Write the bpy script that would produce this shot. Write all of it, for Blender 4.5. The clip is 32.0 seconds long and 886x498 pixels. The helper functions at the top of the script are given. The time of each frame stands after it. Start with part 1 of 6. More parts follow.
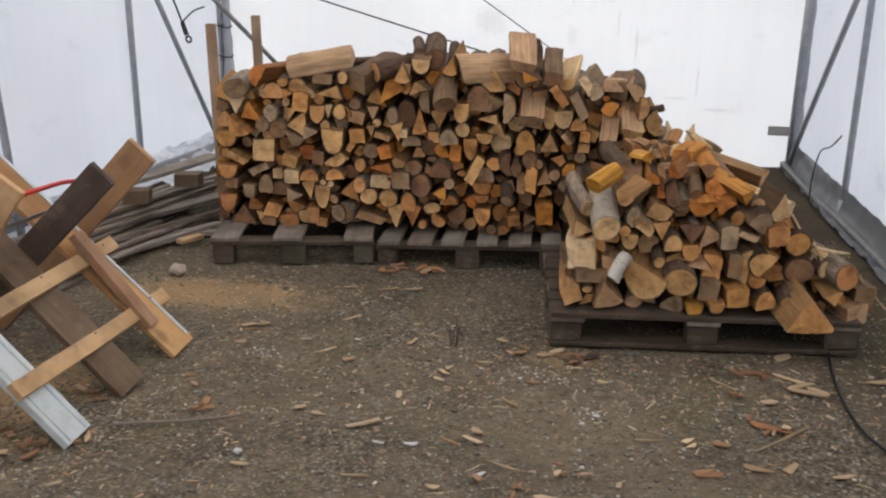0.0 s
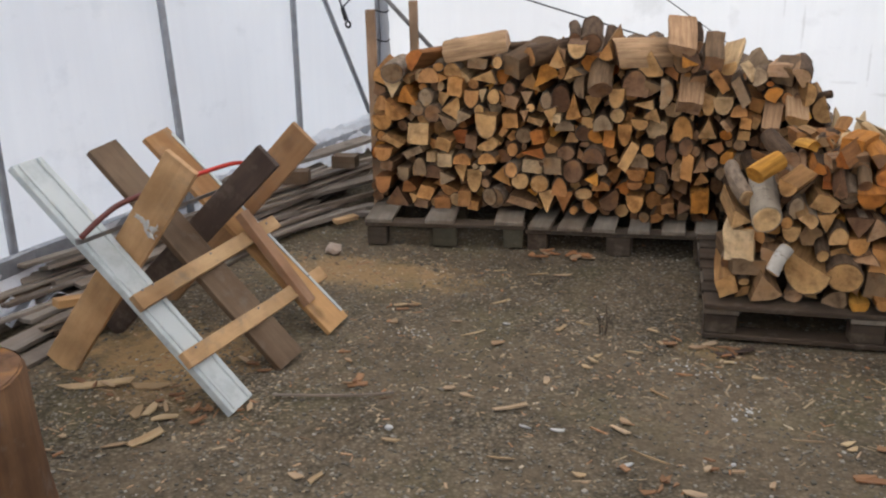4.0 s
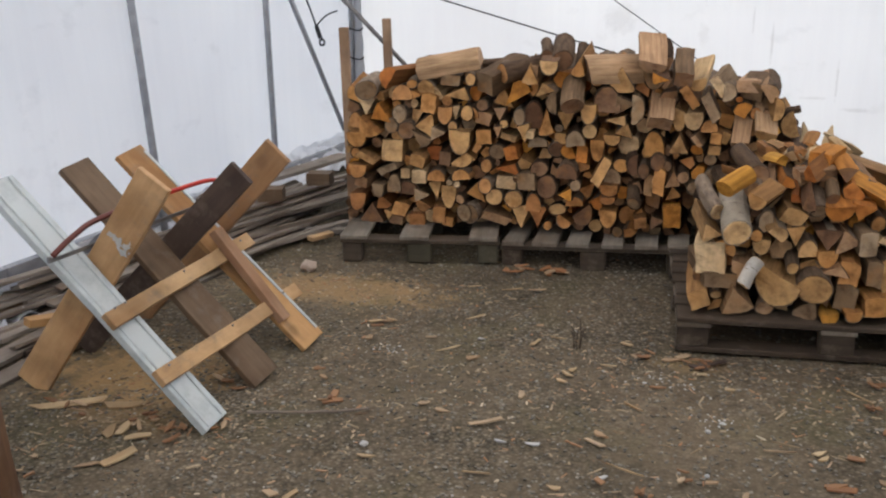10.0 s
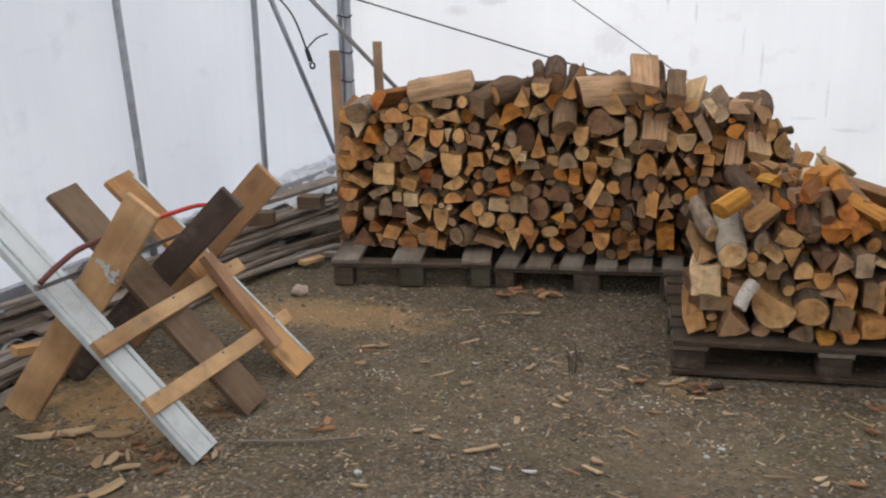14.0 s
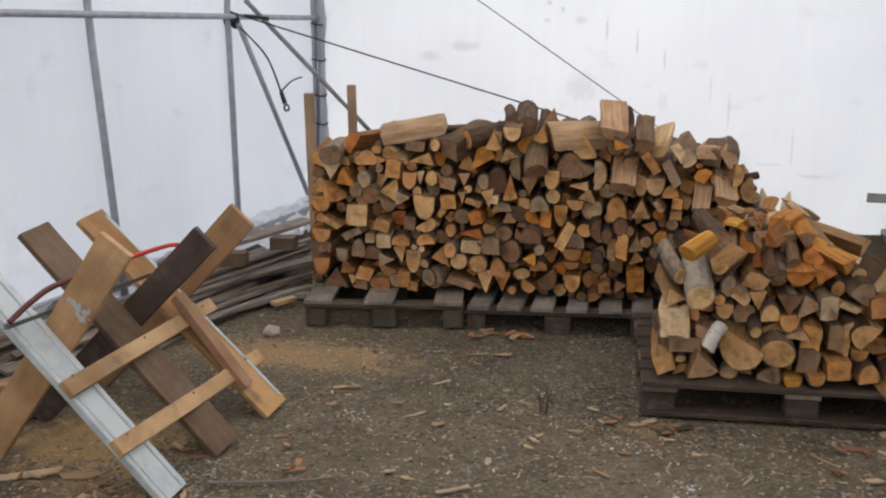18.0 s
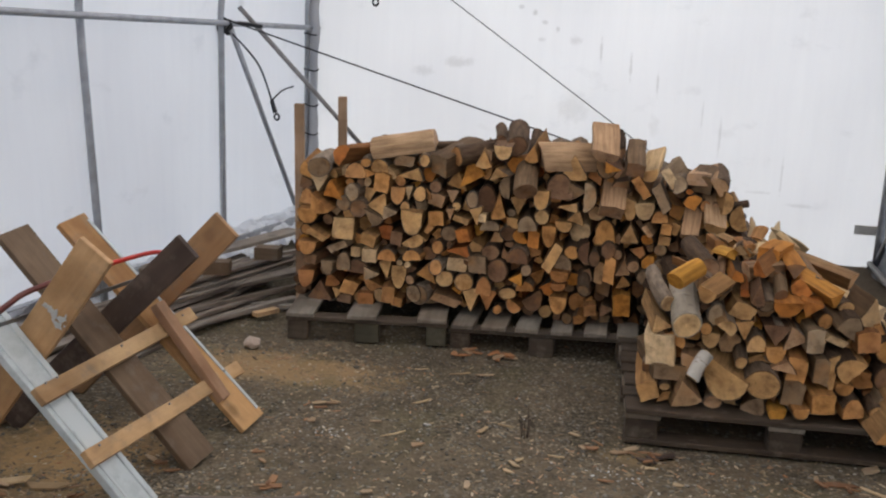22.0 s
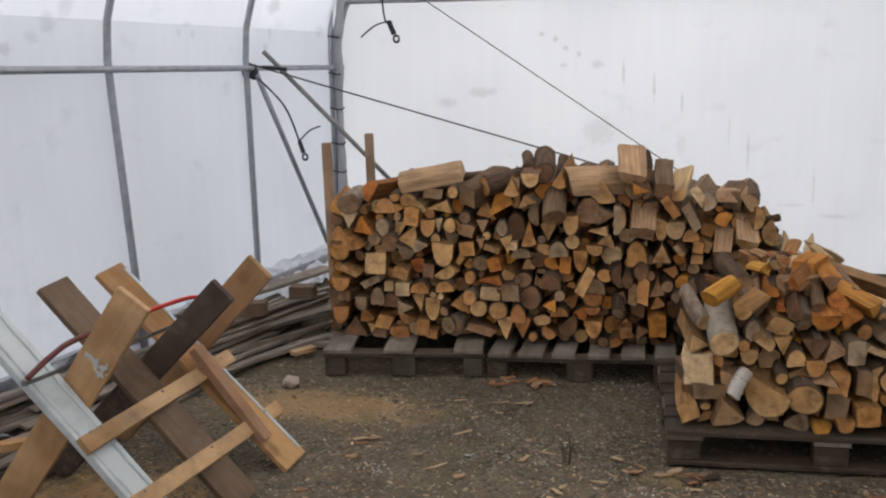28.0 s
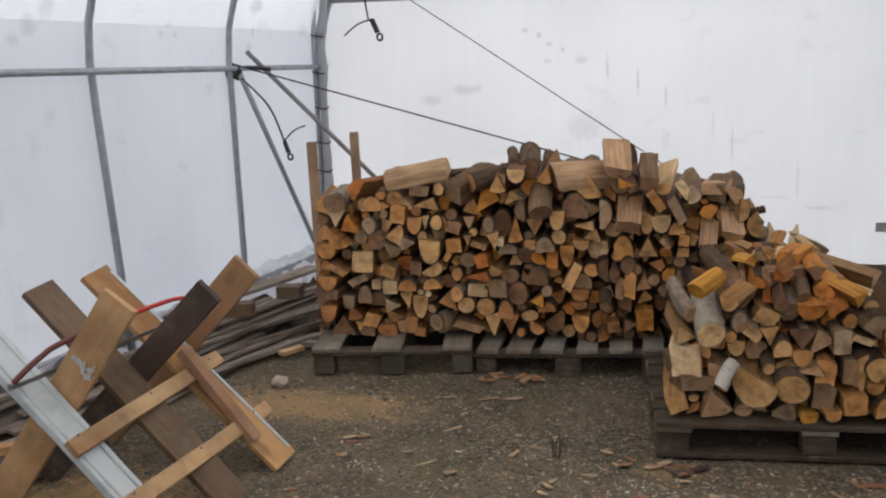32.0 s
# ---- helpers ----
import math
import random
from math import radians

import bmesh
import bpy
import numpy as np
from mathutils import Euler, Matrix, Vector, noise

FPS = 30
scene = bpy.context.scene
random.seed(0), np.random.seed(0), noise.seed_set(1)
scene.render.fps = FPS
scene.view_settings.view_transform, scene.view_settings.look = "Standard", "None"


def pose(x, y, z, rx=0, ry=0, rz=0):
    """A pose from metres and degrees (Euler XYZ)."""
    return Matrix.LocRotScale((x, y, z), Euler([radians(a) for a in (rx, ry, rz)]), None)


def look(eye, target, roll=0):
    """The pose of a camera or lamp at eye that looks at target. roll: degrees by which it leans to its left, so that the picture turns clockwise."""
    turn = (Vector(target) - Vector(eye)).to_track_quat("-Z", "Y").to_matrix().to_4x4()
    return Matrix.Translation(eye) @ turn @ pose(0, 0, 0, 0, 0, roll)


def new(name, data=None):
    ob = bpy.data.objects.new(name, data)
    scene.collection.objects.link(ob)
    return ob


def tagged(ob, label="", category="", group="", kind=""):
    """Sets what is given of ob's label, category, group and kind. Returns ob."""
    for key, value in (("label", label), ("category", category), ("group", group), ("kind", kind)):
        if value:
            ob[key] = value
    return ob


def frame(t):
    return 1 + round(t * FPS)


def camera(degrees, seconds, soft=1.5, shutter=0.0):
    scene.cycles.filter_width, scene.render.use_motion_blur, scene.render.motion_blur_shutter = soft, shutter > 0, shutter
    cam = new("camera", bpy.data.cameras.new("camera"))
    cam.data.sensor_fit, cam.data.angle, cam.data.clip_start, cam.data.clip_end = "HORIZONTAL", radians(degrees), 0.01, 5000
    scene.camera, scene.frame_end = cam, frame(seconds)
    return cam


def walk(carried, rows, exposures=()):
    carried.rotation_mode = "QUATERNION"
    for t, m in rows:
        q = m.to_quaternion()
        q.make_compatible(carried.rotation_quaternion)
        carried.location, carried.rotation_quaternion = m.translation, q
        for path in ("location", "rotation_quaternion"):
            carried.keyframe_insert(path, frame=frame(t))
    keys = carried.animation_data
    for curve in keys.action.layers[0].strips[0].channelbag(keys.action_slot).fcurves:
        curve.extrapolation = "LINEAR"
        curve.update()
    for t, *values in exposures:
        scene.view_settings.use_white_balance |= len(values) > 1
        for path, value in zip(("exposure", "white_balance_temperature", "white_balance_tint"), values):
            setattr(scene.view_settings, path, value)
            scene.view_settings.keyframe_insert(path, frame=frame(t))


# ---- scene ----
cam = camera(50.0, 32.0, soft=2.15)
ROWS = [
    (0.0, 0.0086, 0.0222, 1.5804, 72.471, -0.620, 7.841),
    (0.5, -0.0087, 0.0274, 1.5856, 72.669, 0.211, 7.975),
    (1.0, -0.0257, 0.0266, 1.5862, 72.433, 0.052, 9.778),
    (1.5, -0.0245, 0.0154, 1.5916, 72.396, 0.471, 10.949),
    (2.0, -0.0127, 0.0109, 1.6015, 72.370, -0.795, 12.952),
    (2.5, -0.0314, 0.0002, 1.6016, 72.298, -0.827, 16.075),
    (3.0, -0.0109, -0.0028, 1.6043, 72.151, -0.376, 17.647),
    (3.5, -0.0106, 0.0041, 1.5988, 71.728, 0.530, 16.516),
    (5.5, -0.0155, -0.0042, 1.6026, 71.028, 0.740, 17.205),
    (6.0, 0.0068, 0.0065, 1.5964, 71.483, 0.745, 15.057),
    (6.5, -0.0024, -0.0028, 1.5988, 71.777, 0.863, 15.751),
    (7.0, -0.0135, -0.0016, 1.5903, 71.973, 0.690, 14.627),
    (7.5, -0.0063, -0.0059, 1.5944, 72.213, 1.195, 15.096),
    (8.0, 0.0109, -0.0150, 1.5984, 72.397, 0.788, 16.169),
    (8.5, 0.0246, -0.0124, 1.5964, 72.171, 1.132, 15.661),
    (9.0, 0.0004, -0.0001, 1.5997, 72.038, 0.927, 14.925),
    (9.5, 0.0062, -0.0133, 1.5921, 72.239, 0.424, 15.365),
    (10.0, 0.0038, -0.0078, 1.5955, 72.427, 0.631, 15.179),
    (10.5, 0.0110, 0.0043, 1.6054, 74.207, 1.660, 13.947),
    (11.0, 0.0003, 0.0102, 1.5969, 75.505, 1.108, 12.850),
    (11.5, -0.0143, 0.0123, 1.5938, 74.931, 1.105, 12.875),
    (12.0, 0.0082, 0.0139, 1.5894, 74.630, 1.143, 13.166),
    (12.5, -0.0150, 0.0234, 1.5889, 74.175, 0.313, 12.661),
    (13.0, -0.0217, 0.0268, 1.5930, 73.591, 1.143, 13.555),
    (13.5, -0.0197, 0.0375, 1.6079, 73.051, 1.446, 14.431),
    (14.0, -0.0179, 0.0306, 1.5955, 73.683, 0.842, 14.508),
    (14.5, -0.0156, 0.0287, 1.5945, 73.583, 1.165, 13.963),
    (16.5, -0.0326, 0.0099, 1.5844, 73.131, -0.883, 14.793),
    (17.0, -0.0324, -0.0009, 1.6199, 73.279, 0.699, 17.544),
    (17.5, 0.0138, -0.0038, 1.6054, 75.984, 0.377, 16.122),
    (18.0, -0.0121, -0.0002, 1.5966, 76.259, 0.086, 12.960),
    (18.5, -0.0210, -0.0076, 1.6063, 76.019, -0.071, 15.173),
    (19.0, -0.0218, -0.0071, 1.6092, 75.740, -0.044, 15.579),
    (19.5, -0.0034, 0.0167, 1.5976, 76.135, 0.109, 14.623),
    (20.0, -0.0164, 0.0539, 1.6225, 76.964, -0.123, 10.149),
    (20.5, -0.0152, 0.0439, 1.6206, 78.125, -1.023, 10.462),
    (21.0, -0.0070, 0.0408, 1.6149, 78.940, -0.785, 10.709),
    (21.5, -0.0170, 0.0361, 1.6088, 78.714, -2.240, 11.557),
    (22.0, -0.0250, 0.0475, 1.6029, 77.083, -2.211, 12.633),
    (22.5, -0.0233, 0.0574, 1.6104, 76.805, -1.109, 12.082),
    (23.0, -0.0108, 0.0446, 1.6080, 77.825, -0.461, 12.558),
    (23.5, -0.0147, 0.0420, 1.6066, 77.786, 0.061, 12.131),
    (24.0, -0.0163, 0.0422, 1.6106, 77.899, 0.107, 12.196),
    (24.5, -0.0080, 0.0366, 1.6106, 79.101, 0.548, 12.258),
    (25.0, -0.0117, 0.0394, 1.6031, 79.326, 0.489, 11.758),
    (25.5, -0.0169, 0.0376, 1.6058, 78.773, 0.131, 12.028),
    (27.5, -0.0055, 0.0312, 1.6087, 78.770, 1.100, 13.919),
    (28.0, -0.0065, 0.0315, 1.6137, 78.857, 1.193, 14.035),
    (28.5, -0.0070, 0.0301, 1.6157, 78.953, 1.300, 14.159),
    (29.0, -0.0030, 0.0313, 1.6109, 79.012, 1.548, 14.029),
    (29.5, -0.0075, 0.0313, 1.6104, 78.846, 1.504, 14.008),
    (30.0, -0.0009, 0.0276, 1.6139, 78.743, 2.269, 13.858),
    (30.5, -0.0071, 0.0287, 1.6074, 78.721, 2.058, 13.798),
    (31.0, -0.0016, 0.0269, 1.6103, 78.678, 2.067, 14.078),
    (31.5, 0.0049, 0.0228, 1.6121, 78.612, 2.348, 13.968),
    (32.0, -0.0030, 0.0296, 1.6054, 78.758, 1.991, 13.109),
]
EXPOSE = [(0.0, 1.38, 6600, 5), (8.0, 1.37, 6600, 5), (11.0, 1.31, 6600, 5), (16.0, 1.36, 6600, 5), (20.0, 1.17, 6600, 5), (32.0, 1.08, 6600, 5)]
walk(cam, [(t, pose(x, y, z, rx, ry, rz)) for t, x, y, z, rx, ry, rz in ROWS], EXPOSE)

# ---- light ----
world = bpy.data.worlds.new("overcast_sky")
scene.world = world
world.use_nodes = True
wn = world.node_tree.nodes
sky = wn.new("ShaderNodeTexSky")
sky.sky_type, sky.sun_disc = "NISHITA", False
sky.sun_elevation, sky.sun_rotation = radians(68), radians(15)
sky.air_density, sky.dust_density, sky.ozone_density = 1.0, 4.0, 0.6
world.node_tree.links.new(sky.outputs[0], wn["Background"].inputs[0])
wn["Background"].inputs[1].default_value = 0.15
sun = new("sun", bpy.data.lights.new("sun", "SUN"))
sun.data.energy, sun.data.angle, sun.data.color = 0.56, radians(40), (1.0, 0.96, 0.9)
sun.matrix_world = look((-4.5, 7.5, 14), (0, 3.0, 0))

# ---- materials ----
MATS = {}


class Nodes:
    """A small builder of node materials."""

    def __init__(self, name):
        self.m = bpy.data.materials.new(name)
        self.m.use_nodes = True
        self.t = self.m.node_tree
        self.bsdf = self.t.nodes["Principled BSDF"]
        self.out = self.t.nodes["Material Output"]
        self.co = self.add("ShaderNodeTexCoord").outputs["Object"]
        shift = self.add("ShaderNodeVectorMath")
        shift.operation = "MULTIPLY_ADD"
        shift.inputs[1].default_value = (37.0, 91.0, 53.0)
        self.link(self.rand(), shift.inputs[0])
        self.link(self.co, shift.inputs[2])
        self.own = shift.outputs[0]     # coordinates that differ from one object to the next

    def add(self, kind, **kw):
        n = self.t.nodes.new(kind)
        for k, v in kw.items():
            n.inputs[k].default_value = v
        return n

    def link(self, a, b):
        self.t.links.new(a, b)

    def scaled(self, x, y, z, co=None):
        n = self.add("ShaderNodeMapping")
        n.inputs["Scale"].default_value = (x, y, z)
        self.link(co or self.own, n.inputs["Vector"])
        return n.outputs[0]

    def noise(self, scale, detail=4, rough=0.55, co=None):
        n = self.add("ShaderNodeTexNoise", Scale=scale, Detail=detail, Roughness=rough)
        self.link(co or self.own, n.inputs["Vector"])
        return n.outputs["Fac"]

    def ramp(self, fac, stops):
        n = self.add("ShaderNodeValToRGB")
        e = n.color_ramp.elements
        while len(e) < len(stops):
            e.new(0.5)
        for el, (p, c) in zip(e, stops):
            el.position, el.color = p, (*c, 1)
        self.link(fac, n.inputs[0])
        return n.outputs[0]

    def mix(self, fac, a, b, blend="MIX"):
        n = self.add("ShaderNodeMix")
        n.data_type, n.blend_type = "RGBA", blend
        for i, v in ((0, fac), (6, a), (7, b)):
            if isinstance(v, (int, float)):
                n.inputs[i].default_value = v
            elif isinstance(v, tuple):
                n.inputs[i].default_value = (*v, 1)
            else:
                self.link(v, n.inputs[i])
        return n.outputs[2]

    def math(self, op, a, b=0.0):
        n = self.add("ShaderNodeMath")
        n.operation = op
        for i, v in ((0, a), (1, b)):
            if isinstance(v, (int, float)):
                n.inputs[i].default_value = v
            else:
                self.link(v, n.inputs[i])
        return n.outputs[0]

    def rand(self):
        return self.add("ShaderNodeObjectInfo").outputs["Random"]

    def island(self):
        return self.add("ShaderNodeNewGeometry").outputs["Random Per Island"]

    def bump(self, height, strength, dist=0.01):
        n = self.add("ShaderNodeBump", Strength=strength, Distance=dist)
        self.link(height, n.inputs["Height"])
        self.link(n.outputs[0], self.bsdf.inputs["Normal"])

    def done(self, color, rough=0.8, metal=0.0, spec=0.3):
        if isinstance(color, tuple):
            self.bsdf.inputs["Base Color"].default_value = (*color, 1)
        else:
            self.link(color, self.bsdf.inputs["Base Color"])
        if isinstance(rough, (int, float)):
            self.bsdf.inputs["Roughness"].default_value = rough
        else:
            self.link(rough, self.bsdf.inputs["Roughness"])
        self.bsdf.inputs["Metallic"].default_value = metal
        self.bsdf.inputs["Specular IOR Level"].default_value = spec
        MATS[self.m.name] = self.m
        return self.m


def film_material(name, dirt, see, shade=(0.895, 0.90, 0.905), spots=(), along="x"):
    """Woven translucent greenhouse film: light comes through it, with grey smudges and fold marks."""
    n = Nodes(name)
    smudge = n.ramp(n.noise(2.6, 5, 0.62, n.scaled(1, 1, 1.6)), [(0.60, (1, 1, 1)), (0.74, (1 - dirt, 1 - dirt, 1 - dirt))])
    streak = n.ramp(n.noise(3.0, 3, 0.6, n.scaled(5, 5, 0.35)), [(0.3, (0.972, 0.972, 0.976)), (0.7, (1, 1, 1))])
    big = n.ramp(n.noise(0.7, 2), [(0.3, (0.90, 0.90, 0.91)), (0.7, (1, 1, 1))])
    c = n.mix(1.0, n.mix(1.0, smudge, streak, "MULTIPLY"), big, "MULTIPLY")
    c = n.mix(1.0, c, shade, "MULTIPLY")
    for x, z, rx, rz, k in spots:
        m = n.add("ShaderNodeMapping")
        m.inputs["Location"].default_value = (-x / rx, 0, -z / rz) if along == "x" else (0, -x / rx, -z / rz)
        m.inputs["Scale"].default_value = (1 / rx, 0, 1 / rz) if along == "x" else (0, 1 / rx, 1 / rz)
        n.link(n.co, m.inputs["Vector"])
        ln = n.add("ShaderNodeVectorMath")
        ln.operation = "LENGTH"
        n.link(m.outputs[0], ln.inputs[0])
        d = n.math("ADD", ln.outputs["Value"], n.math("MULTIPLY", n.math("SUBTRACT", n.noise(22, 4, 0.7), 0.5), 1.6))
        c = n.mix(n.ramp(d, [(0.35, (k, k, k)), (1.0, (0, 0, 0))]), c, (0.30, 0.29, 0.27))
    tr = n.add("ShaderNodeBsdfTranslucent")
    n.link(c, tr.inputs["Color"])
    n.bump(n.noise(9.0, 3), 0.25, 0.01)
    n.done(c, 0.35, 0.0, 0.25)
    mx = n.add("ShaderNodeMixShader", Fac=see)
    n.link(n.bsdf.outputs[0], mx.inputs[1])
    n.link(tr.outputs[0], mx.inputs[2])
    n.link(mx.outputs[0], n.out.inputs["Surface"])
    return n.m


SCUFFS = ((4.28, 1.94, 0.07, 0.10, 0.2), (4.16, 1.84, 0.07, 0.07, 0.22), (4.05, 1.77, 0.06, 0.04, 0.2), (3.87, 1.71, 0.05, 0.04, 0.25), (3.78, 1.95, 0.08, 0.05, 0.25), (5.35, 1.87, 0.06, 0.02, 0.2), (5.27, 1.82, 0.04, 0.03, 0.2), (5.42, 1.81, 0.04, 0.03, 0.18), (6.39, 2.02, 0.10, 0.07, 0.3), (6.39, 1.84, 0.03, 0.05, 0.2), (6.34, 1.74, 0.05, 0.04, 0.22), (7.2, 1.87, 0.1, 0.06, 0.2))    # grey scuffs on the arch: y, z, half width, half height, depth of tone
FILM = film_material("greenhouse_film", 0.10, 0.71, (0.95, 0.925, 0.912), SCUFFS, "y")
SMUDGES = ((-1.86, 1.29, 0.1, 0.05, 0.22), (-1.57, 1.37, 0.16, 0.05, 0.24), (-0.46, 1.5, 0.013, 0.13, 0.28), (-0.23, 1.39, 0.013, 0.12, 0.3), (-0.02, 1.27, 0.011, 0.1, 0.28), (-1.09, 1.81, 0.03, 0.02, 0.3), (-0.98, 1.77, 0.025, 0.03, 0.4), (-0.9, 1.7, 0.03, 0.02, 0.3), (-0.8, 1.65, 0.02, 0.03, 0.3), (-0.92, 1.57, 0.04, 0.02, 0.25), (-0.66, 1.57, 0.06, 0.04, 0.22), (-0.64, 1.06, 0.15, 0.14, 0.16), (0.472, 0.9, 0.014, 0.16, 0.25), (0.95, 0.63, 0.012, 0.16, 0.22), (0.33, 1.06, 0.01, 0.13, 0.18), (-0.02, 0.95, 0.05, 0.1, 0.12), (1.1, 0.42, 0.12, 0.02, 0.2), (0.8, 0.5, 0.1, 0.015, 0.18))    # grey smears, scuffs and drips on the end wall: x, z, half width, half height, depth of tone
FILMEND = film_material("end_wall_film", 0.09, 0.6, (0.855, 0.86, 0.865), SMUDGES)
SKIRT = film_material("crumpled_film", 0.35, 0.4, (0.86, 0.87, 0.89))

WRAP = film_material("corner_film", 0.4, 0.2, (0.43, 0.44, 0.46))
TAPE = film_material("repair_tape", 0.2, 0.45, (0.50, 0.49, 0.46))
# smudged film for the right wall's foot; its dark grey has shade put in
SKIRTSHADED = film_material("shaded_film", 0.45, 0.2, (0.17, 0.172, 0.172))


def steel_material(name, color, rough):
    n = Nodes(name)
    c = n.mix(n.ramp(n.noise(14, 4), [(0.35, (0, 0, 0)), (0.7, (1, 1, 1))]), color, tuple(v * 0.72 for v in color))
    n.bump(n.noise(60, 2), 0.1, 0.002)
    return n.done(c, rough, 0.55, 0.4)


STEEL = steel_material("galvanised_steel", (0.36, 0.37, 0.39), 0.5)
DULL = steel_material("dull_conduit", (0.25, 0.235, 0.225), 0.6)


def plain(name, color, rough=0.6, metal=0.0, vary=0.25, scale=30):
    n = Nodes(name)
    c = n.mix(n.noise(scale, 4), tuple(v * (1 - vary) for v in color), tuple(min(1, v * (1 + vary)) for v in color))
    n.bump(n.noise(scale * 2, 3), 0.15, 0.003)
    return n.done(c, rough, metal)


BLACK = plain("black_rubber", (0.012, 0.012, 0.013), 0.45)
RED = plain("red_paint", (0.42, 0.022, 0.012), 0.4)
LIME = plain("lime_cloth", (0.085, 0.24, 0.025), 0.9, 0, 0.5, 40)
RUST = plain("dark_rusty_tube", (0.11, 0.03, 0.022), 0.5)
GREYCLOTH = plain("grey_cloth", (0.2, 0.2, 0.19), 0.9)
DRIED = plain("dead_weed", (0.07, 0.05, 0.035), 0.9)
ASH = plain("pale_ash", (0.44, 0.43, 0.40), 0.9)


def board_material(name, dark, light, knots=0.5, rough=0.75, along="x", grey=0.45):
    """Sawn board: grain runs along its length, with knots and grey wear."""
    n = Nodes(name)
    s = {"x": (1.3, 22, 22), "y": (22, 1.3, 22), "z": (22, 22, 1.3)}[along]
    g = n.noise(1.6, 6, 0.6, n.scaled(*s))
    fine = n.noise(9, 3, 0.6, n.scaled(*s))
    c = n.mix(g, dark, light)
    c = n.mix(n.math("MULTIPLY", fine, 0.35), c, tuple(v * 0.5 for v in dark))
    vor = n.add("ShaderNodeTexVoronoi", Scale=4.5)
    n.link(n.scaled(0.8, 1, 1), vor.inputs["Vector"])
    kn = n.ramp(vor.outputs["Distance"], [(0.09, (knots, knots, knots)), (0.17, (0, 0, 0))])
    c = n.mix(kn, c, tuple(v * 0.3 for v in dark))
    tint = n.ramp(n.rand(), [(0.0, (0.88, 0.88, 0.88)), (1.0, (1.12, 1.12, 1.12))])
    c = n.mix(1.0, c, tint, "MULTIPLY")
    stain = n.ramp(n.noise(3.0, 5, 0.6), [(0.36, (0.60, 0.55, 0.50)), (0.6, (1.08, 1.06, 1.04))])
    c = n.mix(0.85, c, stain, "MULTIPLY")
    run = n.ramp(n.noise(1.0, 4, 0.6, n.scaled(*[0.12 * v + 1.2 for v in s])), [(0.38, (0.70, 0.59, 0.50)), (0.54, (1.0, 1.0, 1.0)), (0.70, (1.18, 1.19, 1.21))])
    c = n.mix(0.7, c, run, "MULTIPLY")
    grime = n.ramp(n.noise(11, 6, 0.7), [(0.54, (0, 0, 0)), (0.68, (grey, grey, grey))])
    c = n.mix(grime, c, (0.17, 0.14, 0.11))
    n.bump(n.mix(0.5, g, fine), 0.35, 0.004)
    return n.done(c, rough)


PINE = board_material("fresh_pine", (0.45, 0.28, 0.135), (0.66, 0.46, 0.25), 0.5)
BATTEN = board_material("brown_batten", (0.34, 0.20, 0.115), (0.50, 0.32, 0.20), 0.4)
FLAKE = board_material("pale_flake", (0.40, 0.29, 0.155), (0.60, 0.46, 0.28), 0.0, grey=0.2)
BARKORANGE = board_material("orange_bark", (0.29, 0.13, 0.055), (0.46, 0.23, 0.10), 0.0, grey=0.4)
FLAKETAN = board_material("tan_flake", (0.34, 0.235, 0.14), (0.50, 0.375, 0.235), 0.0)
FLAKERED = board_material("rust_flake", (0.22, 0.11, 0.052), (0.36, 0.20, 0.10), 0.0)
TAN = board_material("tan_plank", (0.42, 0.225, 0.09), (0.68, 0.42, 0.19), 0.6, grey=0.5)
RUSSET = board_material("russet_plank", (0.21, 0.115, 0.055), (0.40, 0.235, 0.115), 0.35, grey=0.6)
HONEY = board_material("honey_plank", (0.50, 0.295, 0.135), (0.75, 0.49, 0.26), 0.5, grey=0.3)
OLDWOOD = board_material("weathered_plank", (0.09, 0.058, 0.034), (0.215, 0.148, 0.09), 0.7, grey=0.5)
DARKWOOD = board_material("dark_plank", (0.042, 0.029, 0.023), (0.105, 0.072, 0.055), 0.3)
GREYWOOD = board_material("grey_plank", (0.12, 0.10, 0.082), (0.42, 0.365, 0.305), 0.4, grey=0.3)
# pallet brown, darkened further to carry the shade beneath the deck boards
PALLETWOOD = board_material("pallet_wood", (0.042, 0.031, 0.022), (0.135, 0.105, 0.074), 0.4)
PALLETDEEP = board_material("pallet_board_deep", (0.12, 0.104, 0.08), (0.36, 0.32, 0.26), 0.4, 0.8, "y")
STAKE = board_material("stake_wood", (0.33, 0.215, 0.135), (0.50, 0.36, 0.24), 0.2, 0.75, "z")
CHOPWOOD = board_material("chopping_wood", (0.06, 0.03, 0.016), (0.30, 0.165, 0.08), 0.3, 0.85, "z")
MOSS = board_material("mossy_block", (0.05, 0.048, 0.03), (0.14, 0.125, 0.085), 0.2)


def white_board_material():
    n = Nodes("white_painted_trim")
    wear = n.ramp(n.noise(6, 6, 0.7), [(0.5, (0, 0, 0)), (0.7, (1, 1, 1))])
    c = n.mix(n.math("MULTIPLY", wear, 0.7), (0.47, 0.50, 0.485), (0.28, 0.30, 0.285))
    n.bump(n.noise(30, 3), 0.15, 0.003)
    return n.done(c, 0.45)


WHITE = white_board_material()


